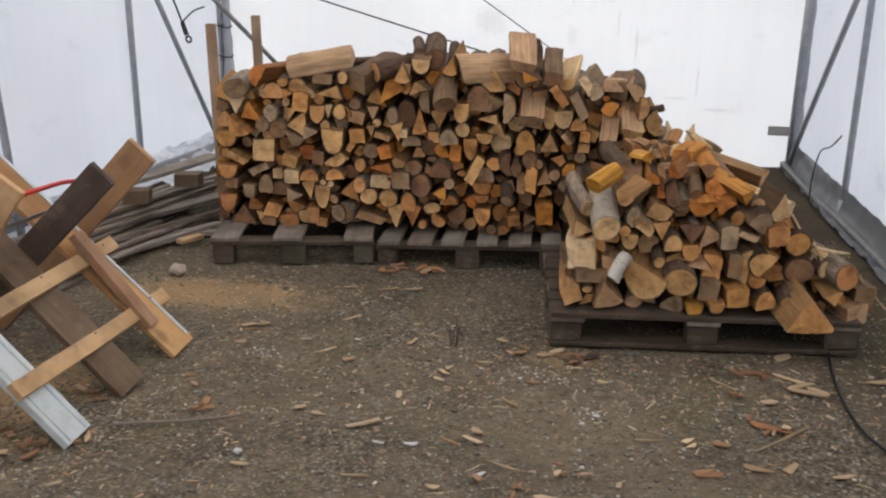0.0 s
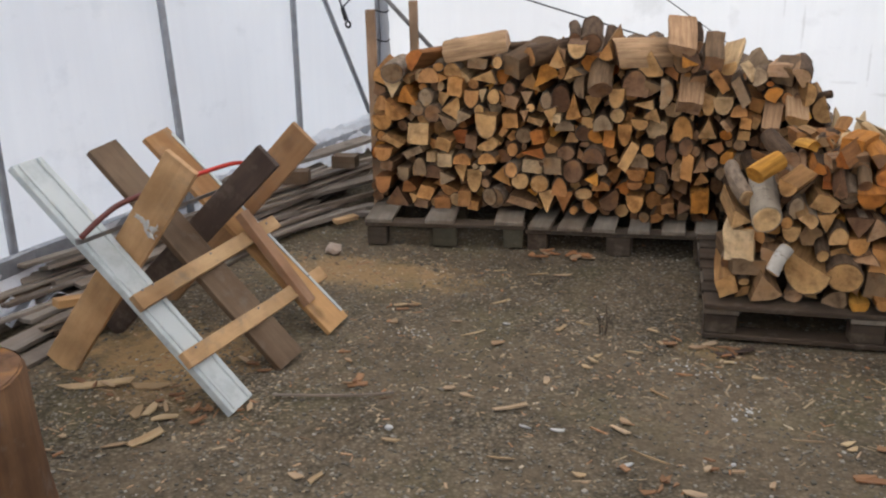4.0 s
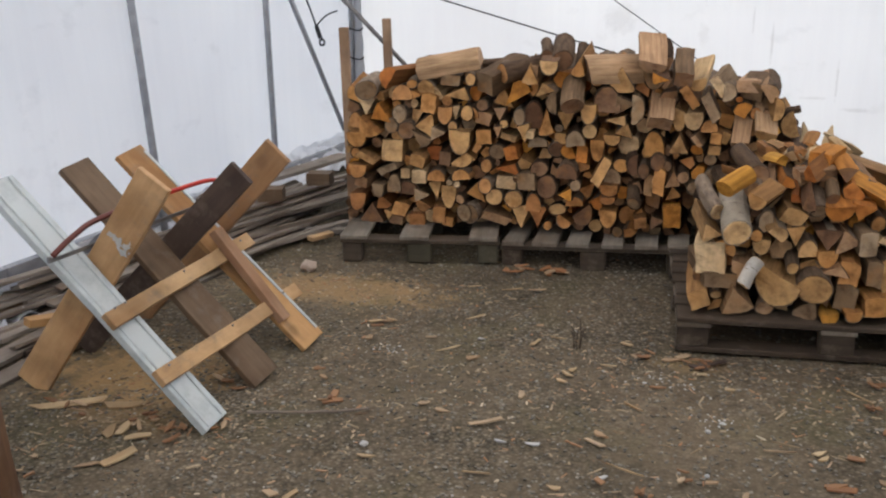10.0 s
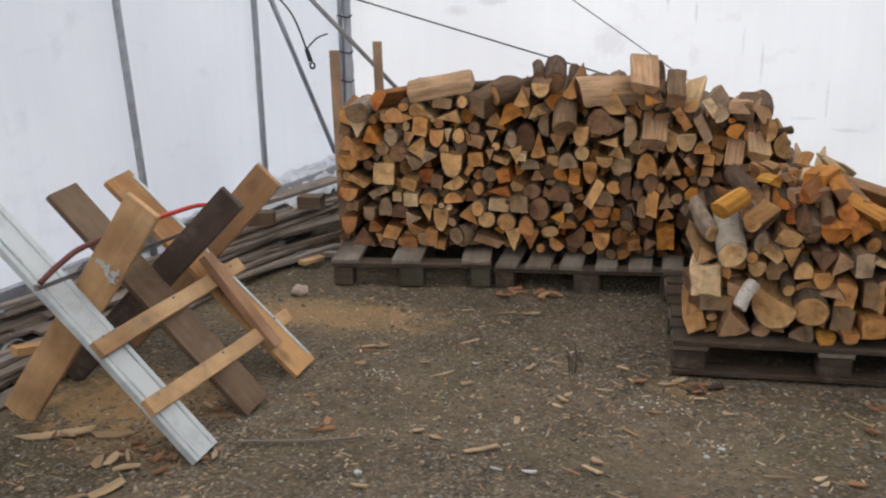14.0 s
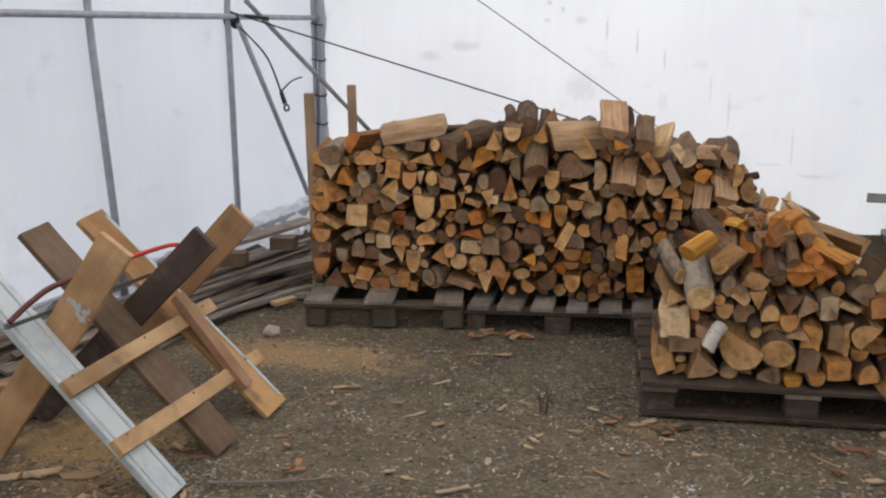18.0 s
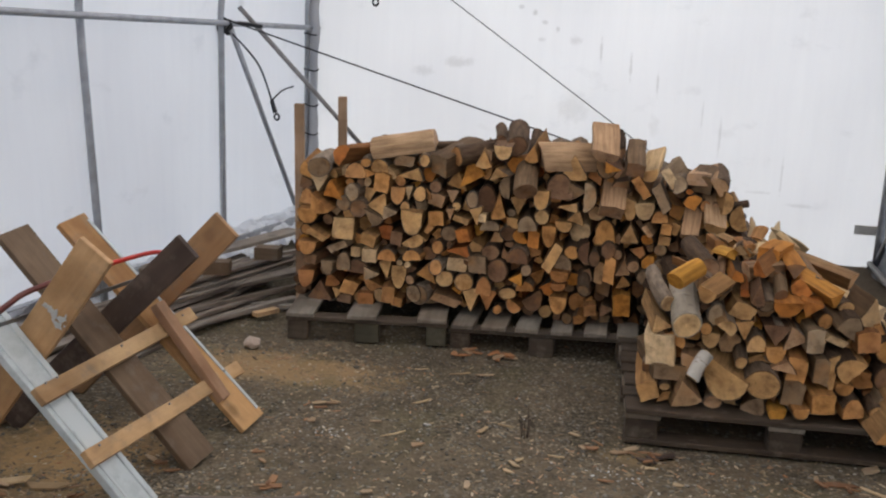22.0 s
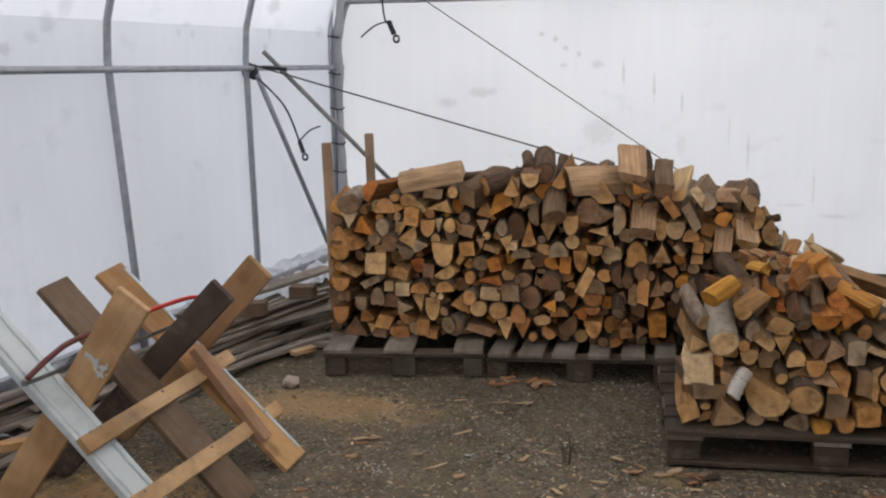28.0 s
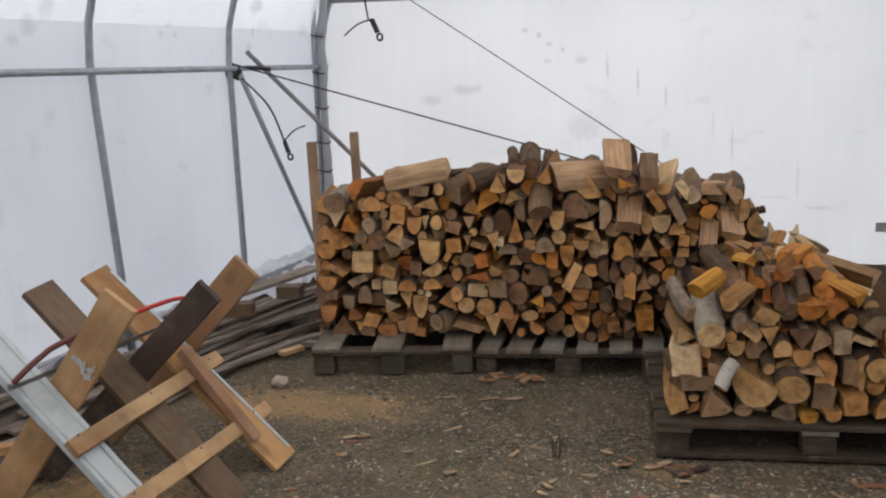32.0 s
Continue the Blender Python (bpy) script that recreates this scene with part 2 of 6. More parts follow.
def end_material(name, stops):
    """Sawn end of a log: rings about the pith, radial checks, saw marks, grey weathering."""
    n = Nodes(name)
    sep = n.add("ShaderNodeSeparateXYZ")
    n.link(n.co, sep.inputs[0])
    x2 = n.math("MULTIPLY", sep.outputs[0], sep.outputs[0])
    z2 = n.math("MULTIPLY", sep.outputs[2], sep.outputs[2])
    r = n.math("SQRT", n.math("ADD", x2, z2))
    r = n.math("ADD", r, n.math("MULTIPLY", n.noise(18, 3), 0.02))
    ring = n.math("SINE", n.math("MULTIPLY", r, 900.0))
    base = n.ramp(n.rand(), stops)
    c = n.mix(n.ramp(ring, [(0.0, (0.0, 0.0, 0.0)), (1.0, (0.16, 0.16, 0.16))]), base, (0.13, 0.07, 0.03))
    patch = n.ramp(n.noise(15, 5, 0.65), [(0.34, (0.50, 0.45, 0.41)), (0.50, (0.98, 0.95, 0.92)), (0.66, (1.24, 1.22, 1.16))])
    c = n.mix(0.9, c, patch, "MULTIPLY")
    c = n.mix(n.ramp(n.noise(8, 3), [(0.52, (0, 0, 0)), (0.70, (0.45, 0.45, 0.45))]), c, (0.44, 0.20, 0.055))
    heart = n.ramp(r, [(0.0, (0.72, 0.62, 0.55)), (0.09, (1, 1, 1))])
    c = n.mix(0.5, c, heart, "MULTIPLY")
    check = n.ramp(n.noise(30, 4, 0.7, n.scaled(3, 0.2, 0.6)), [(0.66, (1, 1, 1)), (0.72, (0.45, 0.4, 0.36))])
    c = n.mix(0.7, c, check, "MULTIPLY")
    c = n.mix(1.0, c, (0.93, 0.95, 0.94), "MULTIPLY")
    n.bump(n.mix(0.5, n.noise(45, 4), n.noise(120, 2, 0.5, n.scaled(1, 1, 6))), 0.45, 0.004)
    return n.done(c, 0.85, 0, 0.2)


def split_material(name, stops, worn=(0.58, 0.53, 0.49)):
    """Riven side of a log: long fibres with grey and brown streaks. worn darkens it for weathering and for shade
    between logs.
    """
    n = Nodes(name)
    g = n.noise(2.2, 6, 0.65, n.scaled(26, 2.0, 26))
    base = n.mix(1.0, n.ramp(n.rand(), stops), worn, "MULTIPLY")
    c = n.mix(1.0, base, n.ramp(g, [(0.28, (0.45, 0.41, 0.38)), (0.68, (1.12, 1.1, 1.06))]), "MULTIPLY")
    c = n.mix(0.7, c, n.ramp(n.noise(7, 4), [(0.35, (0.6, 0.58, 0.56)), (0.65, (1, 1, 1))]), "MULTIPLY")
    c = n.mix(1.0, c, (0.93, 0.95, 0.94), "MULTIPLY")
    n.bump(g, 0.6, 0.006)
    return n.done(c, 0.85, 0, 0.2)


TAN_STOPS = [(0.0, (0.47, 0.285, 0.16)), (0.2, (0.54, 0.35, 0.21)), (0.4, (0.68, 0.42, 0.19)), (0.65, (0.60, 0.345, 0.145)), (1.0, (0.74, 0.495, 0.25))]
ROSY_STOPS = [(0.0, (0.50, 0.32, 0.20)), (1.0, (0.60, 0.41, 0.265))]
PALE_STOPS = [(0.0, (0.72, 0.49, 0.26)), (1.0, (0.78, 0.58, 0.35))]
ORANGE_STOPS = [(0.0, (0.50, 0.16, 0.05)), (0.5, (0.65, 0.27, 0.057)), (1.0, (0.70, 0.36, 0.068))]
BROWN_STOPS = [(0.0, (0.13, 0.068, 0.040)), (0.5, (0.24, 0.135, 0.078)), (1.0, (0.36, 0.22, 0.132))]
OCHRE_STOPS = [(0.0, (0.46, 0.205, 0.085)), (0.5, (0.66, 0.34, 0.118)), (1.0, (0.56, 0.29, 0.125))]
GOLD_STOPS = [(0.0, (0.60, 0.29, 0.05)), (1.0, (0.70, 0.36, 0.075))]
GREY_STOPS = [(0.0, (0.24, 0.16, 0.095)), (0.6, (0.36, 0.25, 0.155)), (1.0, (0.46, 0.345, 0.225))]
END = {"rosy": end_material("end_rosy", ROSY_STOPS), "gold": end_material("end_gold", GOLD_STOPS), "ochre": end_material("end_ochre", OCHRE_STOPS), "grey": end_material("end_grey", GREY_STOPS), "pale": end_material("end_pale", PALE_STOPS), "tan": end_material("end_tan", TAN_STOPS), "orange": end_material("end_orange", ORANGE_STOPS), "brown": end_material("end_brown", BROWN_STOPS)}
SPLIT = {"rosy": split_material("split_rosy", ROSY_STOPS, (0.98, 0.94, 0.86)), "gold": split_material("split_gold", GOLD_STOPS, (0.98, 0.96, 0.95)), "ochre": split_material("split_ochre", OCHRE_STOPS), "grey": split_material("split_grey", GREY_STOPS), "pale": split_material("split_pale", PALE_STOPS, (0.95, 0.93, 0.9)), "tan": split_material("split_tan", TAN_STOPS), "orange": split_material("split_orange", ORANGE_STOPS, (0.85, 0.85, 0.85)), "brown": split_material("split_brown", BROWN_STOPS)}


def bark_material():
    n = Nodes("bark")
    ridges = n.noise(3.2, 6, 0.7, n.scaled(14, 3.5, 14))
    base = n.ramp(n.rand(), [(0.0, (0.055, 0.034, 0.021)), (0.45, (0.11, 0.072, 0.045)), (0.8, (0.20, 0.145, 0.098)), (1.0, (0.29, 0.23, 0.17))])
    c = n.mix(1.0, base, n.ramp(ridges, [(0.3, (0.35, 0.33, 0.32)), (0.7, (1.15, 1.12, 1.1))]), "MULTIPLY")
    n.bump(ridges, 0.8, 0.008)
    return n.done(c, 0.95, 0, 0.15)


BARK = bark_material()


def birch_material(name, dark, light):
    """Papery bark with dark cross marks."""
    n = Nodes(name)
    marks = n.ramp(n.noise(5, 4, 0.7, n.scaled(3, 14, 3)), [(0.58, (1, 1, 1)), (0.66, (0.25, 0.22, 0.2))])
    c = n.mix(1.0, n.mix(n.noise(22, 4), dark, light), marks, "MULTIPLY")
    n.bump(n.noise(40, 4), 0.4, 0.004)
    return n.done(c, 0.7, 0, 0.25)


BIRCH = birch_material("white_bark", (0.30, 0.265, 0.215), (0.52, 0.475, 0.41))
BEIGEBARK = birch_material("beige_bark", (0.15, 0.122, 0.088), (0.36, 0.30, 0.225))


def ground_material():
    """Trodden dirt and fine gravel with sawdust by the sawbuck and pale scuffs."""
    n = Nodes("gravel_dirt")
    vor = n.add("ShaderNodeTexVoronoi", Scale=62.0)
    n.link(n.co, vor.inputs["Vector"])
    stones = n.ramp(vor.outputs["Color"], [(0.0, (0.10, 0.093, 0.082)), (0.55, (0.175, 0.163, 0.145)), (1.0, (0.29, 0.275, 0.25))])
    gap = n.ramp(vor.outputs["Distance"], [(0.2, (1, 1, 1)), (0.65, (0.45, 0.43, 0.40))])
    c = n.mix(1.0, stones, gap, "MULTIPLY")
    dirt = n.mix(n.noise(130, 3), (0.105, 0.09, 0.074), (0.215, 0.188, 0.155))
    worn = n.ramp(n.noise(1.7, 5, 0.6), [(0.38, (0, 0, 0)), (0.62, (1, 1, 1))])
    c = n.mix(n.math("MULTIPLY", worn, 0.8), c, dirt)
    c = n.mix(0.8, c, n.ramp(n.noise(4.5, 5, 0.65), [(0.3, (0.60, 0.59, 0.56)), (0.7, (1.18, 1.16, 1.13))]), "MULTIPLY")
    c = n.mix(0.85, c, n.ramp(n.noise(24, 4, 0.7), [(0.32, (0.62, 0.61, 0.60)), (0.5, (1.0, 1.0, 1.0)), (0.68, (1.32, 1.31, 1.28))]), "MULTIPLY")
    chips = n.add("ShaderNodeTexVoronoi", Scale=42.0)
    n.link(n.scaled(1, 1.9, 1), chips.inputs["Vector"])
    csel = n.ramp(chips.outputs["Color"], [(0.80, (0, 0, 0)), (0.83, (1, 1, 1))])
    cdis = n.ramp(chips.outputs["Distance"], [(0.16, (1, 1, 1)), (0.26, (0, 0, 0))])
    c = n.mix(n.math("MULTIPLY", n.math("MULTIPLY", csel, cdis), 0.7), c, (0.27, 0.21, 0.15))
    for x, y, rx, ry, k in ((-1.66, 4.12, 0.66, 0.26, 0.64), (-2.08, 3.02, 0.42, 0.34, 0.95), (-1.95, 2.72, 0.34, 0.2, 0.35), (0.02, 3.60, 0.20, 0.09, 0.4)):
        m = n.add("ShaderNodeMapping")
        m.inputs["Location"].default_value = (-x / rx, -y / ry, 0)
        m.inputs["Scale"].default_value = (1 / rx, 1 / ry, 0)
        n.link(n.co, m.inputs["Vector"])
        ln = n.add("ShaderNodeVectorMath")
        ln.operation = "LENGTH"
        n.link(m.outputs[0], ln.inputs[0])
        d = n.math("ADD", ln.outputs["Value"], n.math("MULTIPLY", n.math("SUBTRACT", n.noise(9, 6, 0.75), 0.5), 2.3))
        mask = n.ramp(d, [(0.45, (k, k, k)), (1.0, (0, 0, 0))])
        c = n.mix(mask, c, n.mix(n.noise(160, 3), (0.27, 0.19, 0.11), (0.52, 0.37, 0.21)))
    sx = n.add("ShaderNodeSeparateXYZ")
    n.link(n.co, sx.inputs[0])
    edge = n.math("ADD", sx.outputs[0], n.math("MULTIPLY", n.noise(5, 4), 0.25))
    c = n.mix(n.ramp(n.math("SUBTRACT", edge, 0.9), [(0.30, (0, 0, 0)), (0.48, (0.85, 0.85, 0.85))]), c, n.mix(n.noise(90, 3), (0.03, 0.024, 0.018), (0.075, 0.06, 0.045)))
    c = n.mix(n.ramp(n.noise(2.3, 5, 0.7), [(0.50, (0, 0, 0)), (0.68, (0.4, 0.4, 0.4))]), c, n.mix(n.noise(70, 3), (0.06, 0.062, 0.034), (0.17, 0.165, 0.10)))
    c = n.mix(1.0, c, (0.92, 0.825, 0.665), "MULTIPLY")
    n.bump(n.mix(0.5, vor.outputs["Distance"], n.noise(60, 4)), 0.7, 0.008)
    return n.done(c, 0.95, 0, 0.15)


GROUND = ground_material()


def bits_material(name, stops, rough=0.9):
    n = Nodes(name)
    c = n.mix(0.6, n.ramp(n.island(), stops), n.ramp(n.noise(60, 4), [(0.3, (0.6, 0.6, 0.6)), (0.7, (1.1, 1.1, 1.1))]), "MULTIPLY")
    n.bump(n.noise(90, 3), 0.3, 0.003)
    return n.done(c, rough, 0, 0.2)


PEBBLE = bits_material("pebbles", [(0.0, (0.10, 0.09, 0.07)), (0.4, (0.15, 0.132, 0.102)), (0.75, (0.195, 0.172, 0.135)), (0.95, (0.26, 0.232, 0.185)), (1.0, (0.38, 0.35, 0.295))])
CHIP = bits_material("wood_chips", [(0.0, (0.15, 0.10, 0.06)), (0.4, (0.26, 0.19, 0.115)), (0.75, (0.40, 0.31, 0.20)), (0.92, (0.34, 0.16, 0.075)), (1.0, (0.58, 0.50, 0.36))])


# ---- building helpers ----
def mesh_of(bm, name, mats, smooth=False):
    me = bpy.data.meshes.new(name)
    bmesh.ops.recalc_face_normals(bm, faces=bm.faces)
    bm.to_mesh(me)
    bm.free()
    for m in (mats if isinstance(mats, (list, tuple)) else [mats]):
        me.materials.append(m)
    if smooth:
        me.shade_smooth()
    return me


def part(name, bm, material, parent, label="", smooth=False):
    ob = new(name, mesh_of(bm, name, material, smooth))
    ob.parent = parent
    if label:
        tagged(ob, label)
    return ob


def thing(name, label, category, group="", kind="", at=None):
    ob = new(name)
    ob.empty_display_size = 0.1
    if at is not None:
        ob.matrix_world = at
    return tagged(ob, label, category, group, kind)


def solid(name, bm, material, label, category, group="", kind="", smooth=False, at=None):
    ob = new(name, mesh_of(bm, name, material, smooth))
    if at is not None:
        ob.matrix_world = at
    return tagged(ob, label, category, group, kind)


def box_bm(sx, sy, sz, bevel=0.004, wobble=0.0, seed=0, cuts=0):
    """A sawn piece centred at its origin, long along x, with eased edges and a slight warp."""
    bm = bmesh.new()
    bmesh.ops.create_cube(bm, size=1.0)
    bmesh.ops.scale(bm, vec=(sx, sy, sz), verts=bm.verts)
    if bevel:
        bmesh.ops.bevel(bm, geom=bm.edges[:], offset=min(bevel, sx * 0.3, sy * 0.3, sz * 0.3), segments=1, affect="EDGES", profile=0.6)
    if cuts:
        for i in range(1, cuts + 1):
            x = -sx / 2 + sx * i / (cuts + 1)
            bmesh.ops.bisect_plane(bm, geom=bm.verts[:] + bm.edges[:] + bm.faces[:], plane_co=(x, 0, 0), plane_no=(1, 0, 0))
    if wobble:
        for v in bm.verts:
            p = Vector((v.co.x * 2.1 + seed * 7.3, v.co.y * 3 + seed, v.co.z * 3))
            v.co.y += wobble * noise.noise(p)
            v.co.z += wobble * noise.noise(p + Vector((9, 4, 2)))
    return bm


def tube_bm(pts, r, seg=10, wob=0.0):
    """A round pipe or wire through the points."""
    bm = bmesh.new()
    pts = [Vector(p) for p in pts]
    rings = []
    up = None
    for i, p in enumerate(pts):
        d = (pts[min(i + 1, len(pts) - 1)] - pts[max(i - 1, 0)]).normalized()
        if up is None:
            up = d.orthogonal().normalized()
        up = (up - d * up.dot(d)).normalized()
        side = d.cross(up)
        rr = r * (1 + wob * noise.noise(p * 9))
        rings.append([bm.verts.new(p + rr * (math.cos(a) * up + math.sin(a) * side)) for a in (2 * math.pi * k / seg for k in range(seg))])
    for a, b in zip(rings, rings[1:]):
        for k in range(seg):
            bm.faces.new((a[k], a[(k + 1) % seg], b[(k + 1) % seg], b[k]))
    bm.faces.new(rings[0][::-1])
    bm.faces.new(rings[-1])
    return bm


def curve_pts(ctrl, n=8):
    """Points of a smooth curve through the control points."""
    c = [Vector(p) for p in ctrl]
    out = []
    for i in range(len(c) - 1):
        a, b, d, e = c[max(i - 1, 0)], c[i], c[i + 1], c[min(i + 2, len(c) - 1)]
        for k in range(n):
            t = k / n
            out.append(0.5 * ((2 * b) + (d - a) * t + (2 * a - 5 * b + 4 * d - e) * t * t + (3 * b - a - 3 * d + e) * t ** 3))
    return out + [c[-1]]


def frame_to(a, b, up=(0, 0, 1)):
    """A pose at the middle of a-b whose x axis runs from a to b and whose z axis is as near up as can be."""
    a, b = Vector(a), Vector(b)
    x = (b - a).normalized()
    y = Vector(up).cross(x).normalized()
    z = x.cross(y)
    m = Matrix((x, y, z)).transposed().to_4x4()
    m.translation = (a + b) / 2
    return m


# ---- the ground ----
def axis(lo, hi, step, far):
    inner = list(np.arange(lo, hi + step / 2, step))
    out, d = [], step
    while d < far:
        d *= 1.7
        out.append(d)
    return [lo - d for d in reversed(out)] + inner + [hi + d for d in out]


def ground_height(x, y):
    near = max(0.0, 1 - max(abs(x + 0.7) - 2.6, abs(y - 3.5) - 4.2, 0) / 1.5)
    h = 0.010 * noise.noise(Vector((x * 1.7, y * 1.7, 0))) + 0.006 * noise.noise(Vector((x * 7, y * 7, 3))) + 0.004 * noise.noise(Vector((x * 23, y * 23, 5)))
    return (h - 0.006) * near - 0.02 * (1 - near)


gx, gy = axis(-3.2, 1.9, 0.03, 450), axis(1.9, 7.5, 0.03, 450)
verts = [(x, y, ground_height(x, y)) for y in gy for x in gx]
w = len(gx)
faces = [(j * w + i, j * w + i + 1, (j + 1) * w + i + 1, (j + 1) * w + i) for j in range(len(gy) - 1) for i in range(w - 1)]
me = bpy.data.meshes.new("ground")
me.from_pydata(verts, [], faces)
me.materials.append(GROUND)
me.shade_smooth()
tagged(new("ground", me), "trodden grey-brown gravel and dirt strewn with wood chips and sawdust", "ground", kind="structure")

# ---- the tunnel: film, hoops, rails ----
Y0, Y1 = -4.0, 7.5          # the two end walls
XR = 1.70                   # line of the hoops on the straight side
SPRING, RISE = 1.66, 1.35   # where the arch begins, and its rise


def left_line(y):
    return -3.05 + (y - 3.35) * 0.0723


def section(y, off=0.0, n=26):
    """The hoop's outline at y, pushed outwards by off."""
    xl, xr = left_line(y) - off, XR + off
    mid, half = (xl + xr) / 2, (xr - xl) / 2
    foot = 0.09 * max(0.0, 1 - abs(y - 4.45) / 1.3)
    pts = [(xl + foot * (1 - z / 1.6), y, z) for z in (-0.1, 0.3, 0.7, 1.1, 1.4)]
    for k in range(n + 1):
        a = math.pi * (1 - k / n)
        pts.append((mid + half * math.cos(a), y, SPRING + (RISE + off) * math.sin(a) ** 0.9))
    return pts + [(xr, y, z) for z in (1.4, 1.1, 0.7, 0.3, -0.1)]


def film_sheet(name, rows_of, label, material=FILM):
    bm = bmesh.new()
    grid = [[bm.verts.new(p) for p in r] for r in rows_of]
    for a, b in zip(grid, grid[1:]):
        for i in range(len(a) - 1):
            bm.faces.new((a[i], a[i + 1], b[i + 1], b[i]))
    return solid(name, bm, material, label, "wall", kind="structure", smooth=True)


def puff(p, amount=0.012):
    n = noise.noise(Vector((p[0] * 1.1, p[1] * 1.4, p[2] * 0.9))) * amount + noise.noise(Vector((p[0] * 5, p[1] * 5, p[2] * 2.0))) * amount * 0.25
    return n


ys = list(np.linspace(Y0, Y1, 110))
full = [section(y, 0.035) for y in ys]
NLEFT = 7


def bulged(p):
    """A point of the tunnel's film, pushed in or out across the sheet."""
    way = Vector((p[0] - (left_line(p[1]) + XR) / 2, 0, max(0.0, p[2] - SPRING) * 1.6)).normalized()
    return Vector(p) + way * puff(p)


film_sheet("wall_left", [[bulged(p) for p in r[:NLEFT]] for r in full], "white translucent plastic film stretched over steel hoops")
film_sheet("wall_right", [[bulged(p) for p in r[-NLEFT:]] for r in full], "white translucent plastic film stretched over steel hoops")
roof = film_sheet("ceiling", [[bulged(p) for p in r[NLEFT - 1:-NLEFT + 1]] for r in full], "arched white translucent plastic film roof")
roof["category"] = "ceiling"


def end_wall(name, y, off):
    """An end wall: film cut to the arch's outline, from the ground up."""
    top = section(y, 0.03)
    xs = [p[0] for p in top[4:-4]]
    zs = [p[2] for p in top[4:-4]]
    cols = np.linspace(left_line(y) - 0.03, XR + 0.03, 90)
    heights = np.interp(cols, xs, zs)
    grid = []
    for x, h in zip(cols, heights):
        line = [(x, y + off, -0.1 + (h + 0.1) * k / 40) for k in range(41)]
        grid.append([(p[0], p[1] + puff(p, 0.03), p[2]) for p in line])
    return film_sheet(name, grid, "white translucent plastic film end wall with grey smudges", FILMEND)


end_wall("wall_back", Y1, 0.04)
# unseen wall added behind the camera, so that film encloses the light all round
end_wall("wall_front", Y0, -0.04)

HOOPS = (7.5, 6.0, 4.56, 3.33, 1.9, 0.4, -1.1, -2.6, -4.0)
for y in HOOPS:
    pts = section(y)
    hoop = thing("greenhouse_hoop", "grey galvanised steel hoop of the tunnel frame", "frame", "hoops of the tunnel")
    part("pipe", tube_bm(pts, 0.021, 12), STEEL, hoop, smooth=True)
    for x in (left_line(y), XR):
        part("ground_sleeve", tube_bm([(x, y, -0.1), (x, y, 0.13)], 0.027, 12), STEEL, hoop, smooth=True)


def pipe(name, pts, r, material, label, category="pipe", group=""):
    return solid(name, tube_bm(pts, r, 10), material, label, category, group, smooth=True)


pipe("purlin_pipe", [(left_line(y) + 0.03, y, 1.62 - 0.008 * (y - 3.4)) for y in np.linspace(Y0, Y1, 20)], 0.019, STEEL, "grey steel purlin pipe along the hoops", group="purlins")
pipe("purlin_pipe", [(XR - 0.03, y, 1.6) for y in np.linspace(Y0, Y1, 20)], 0.019, STEEL, "grey steel purlin pipe along the hoops", group="purlins")
pipe("end_wall_rail", [(left_line(Y1), Y1 - 0.02, 2.10), (XR, Y1 - 0.02, 2.06)], 0.017, STEEL, "grey steel rail across the end wall")
pipe("diagonal_brace", [(left_line(6.05) + 0.045, 6.05, 1.56), (left_line(7.12) + 0.05, 7.12, 0.10)], 0.019, STEEL, "grey steel diagonal brace between hoops", "brace", "braces")
pipe("diagonal_brace", [(XR - 0.045, 5.9, 1.56), (XR - 0.05, 7.29, 0.12)], 0.019, STEEL, "grey steel diagonal brace between hoops", "brace", "braces")
pipe("leaning_conduit", [(-2.85, 6.27, 1.71), (-2.158, 6.9, 0.745), (-1.63, 7.38, 0.01)], 0.017, DULL, "dull brown metal conduit leaning in the corner", "pipe")

# flat base rails along both sides
for ya, yb, za, zb in ((-4, 3.4, 0.20, 0.20), (3.4, 7.4, 0.20, 0.07)):
    a_, b_ = (left_line(ya) + 0.05, ya, za), (left_line(yb) + 0.05, yb, zb)
    solid("base_rail", box_bm(math.dist(a_, b_), 0.035, 0.085, 0.006), STEEL, "grey steel base rail along the foot of the film wall", "rail", "base rails", at=frame_to(a_, b_))
pipe("base_pipe", curve_pts([(1.64, -4, 0.03), (1.65, 2, 0.03), (1.655, 5.4, 0.04), (1.63, 6.4, 0.035), (1.62, 7.4, 0.05)], 10), 0.022, DULL, "grey steel pipe weighing down the film on the ground")


def skirt(name, line, inward, top, seed, rough=1.0, material=None, spread=0.33):
    """Loose foot of the film, crumpled on the ground along a wall."""
    bm = bmesh.new()
    n = 9
    rows_ = []
    for k, y in enumerate(np.linspace(1.5, 7.45, 150)):
        r = []
        for i in range(n + 1):
            s = i / n
            x = line(y) + inward * (0.0 if s < 0.4 else (s - 0.4) * spread)
            z = top * max(0.0, 1 - s / 0.62) + 0.012
            p = Vector((x * 3 + seed, y * 3.5, s * 3))
            x += inward * abs(noise.noise(p * 1.3)) * 0.07 * rough
            z += abs(noise.noise(p * 2.3 + Vector((3, 1, 7)))) * 0.11 * (0.4 + s) * rough
            r.append(bm.verts.new((x, y, z)))
        rows_.append(r)
    for a, b in zip(rows_, rows_[1:]):
        for i in range(n):
            bm.faces.new((a[i], a[i + 1], b[i + 1], b[i]))
    return solid(name, bm, material or SKIRT, "crumpled grey-white plastic film skirt on the ground", "plastic film", smooth=material is not None)


skirt("film_skirt", lambda y: left_line(y) + 0.04, 1, 0.2, 3)
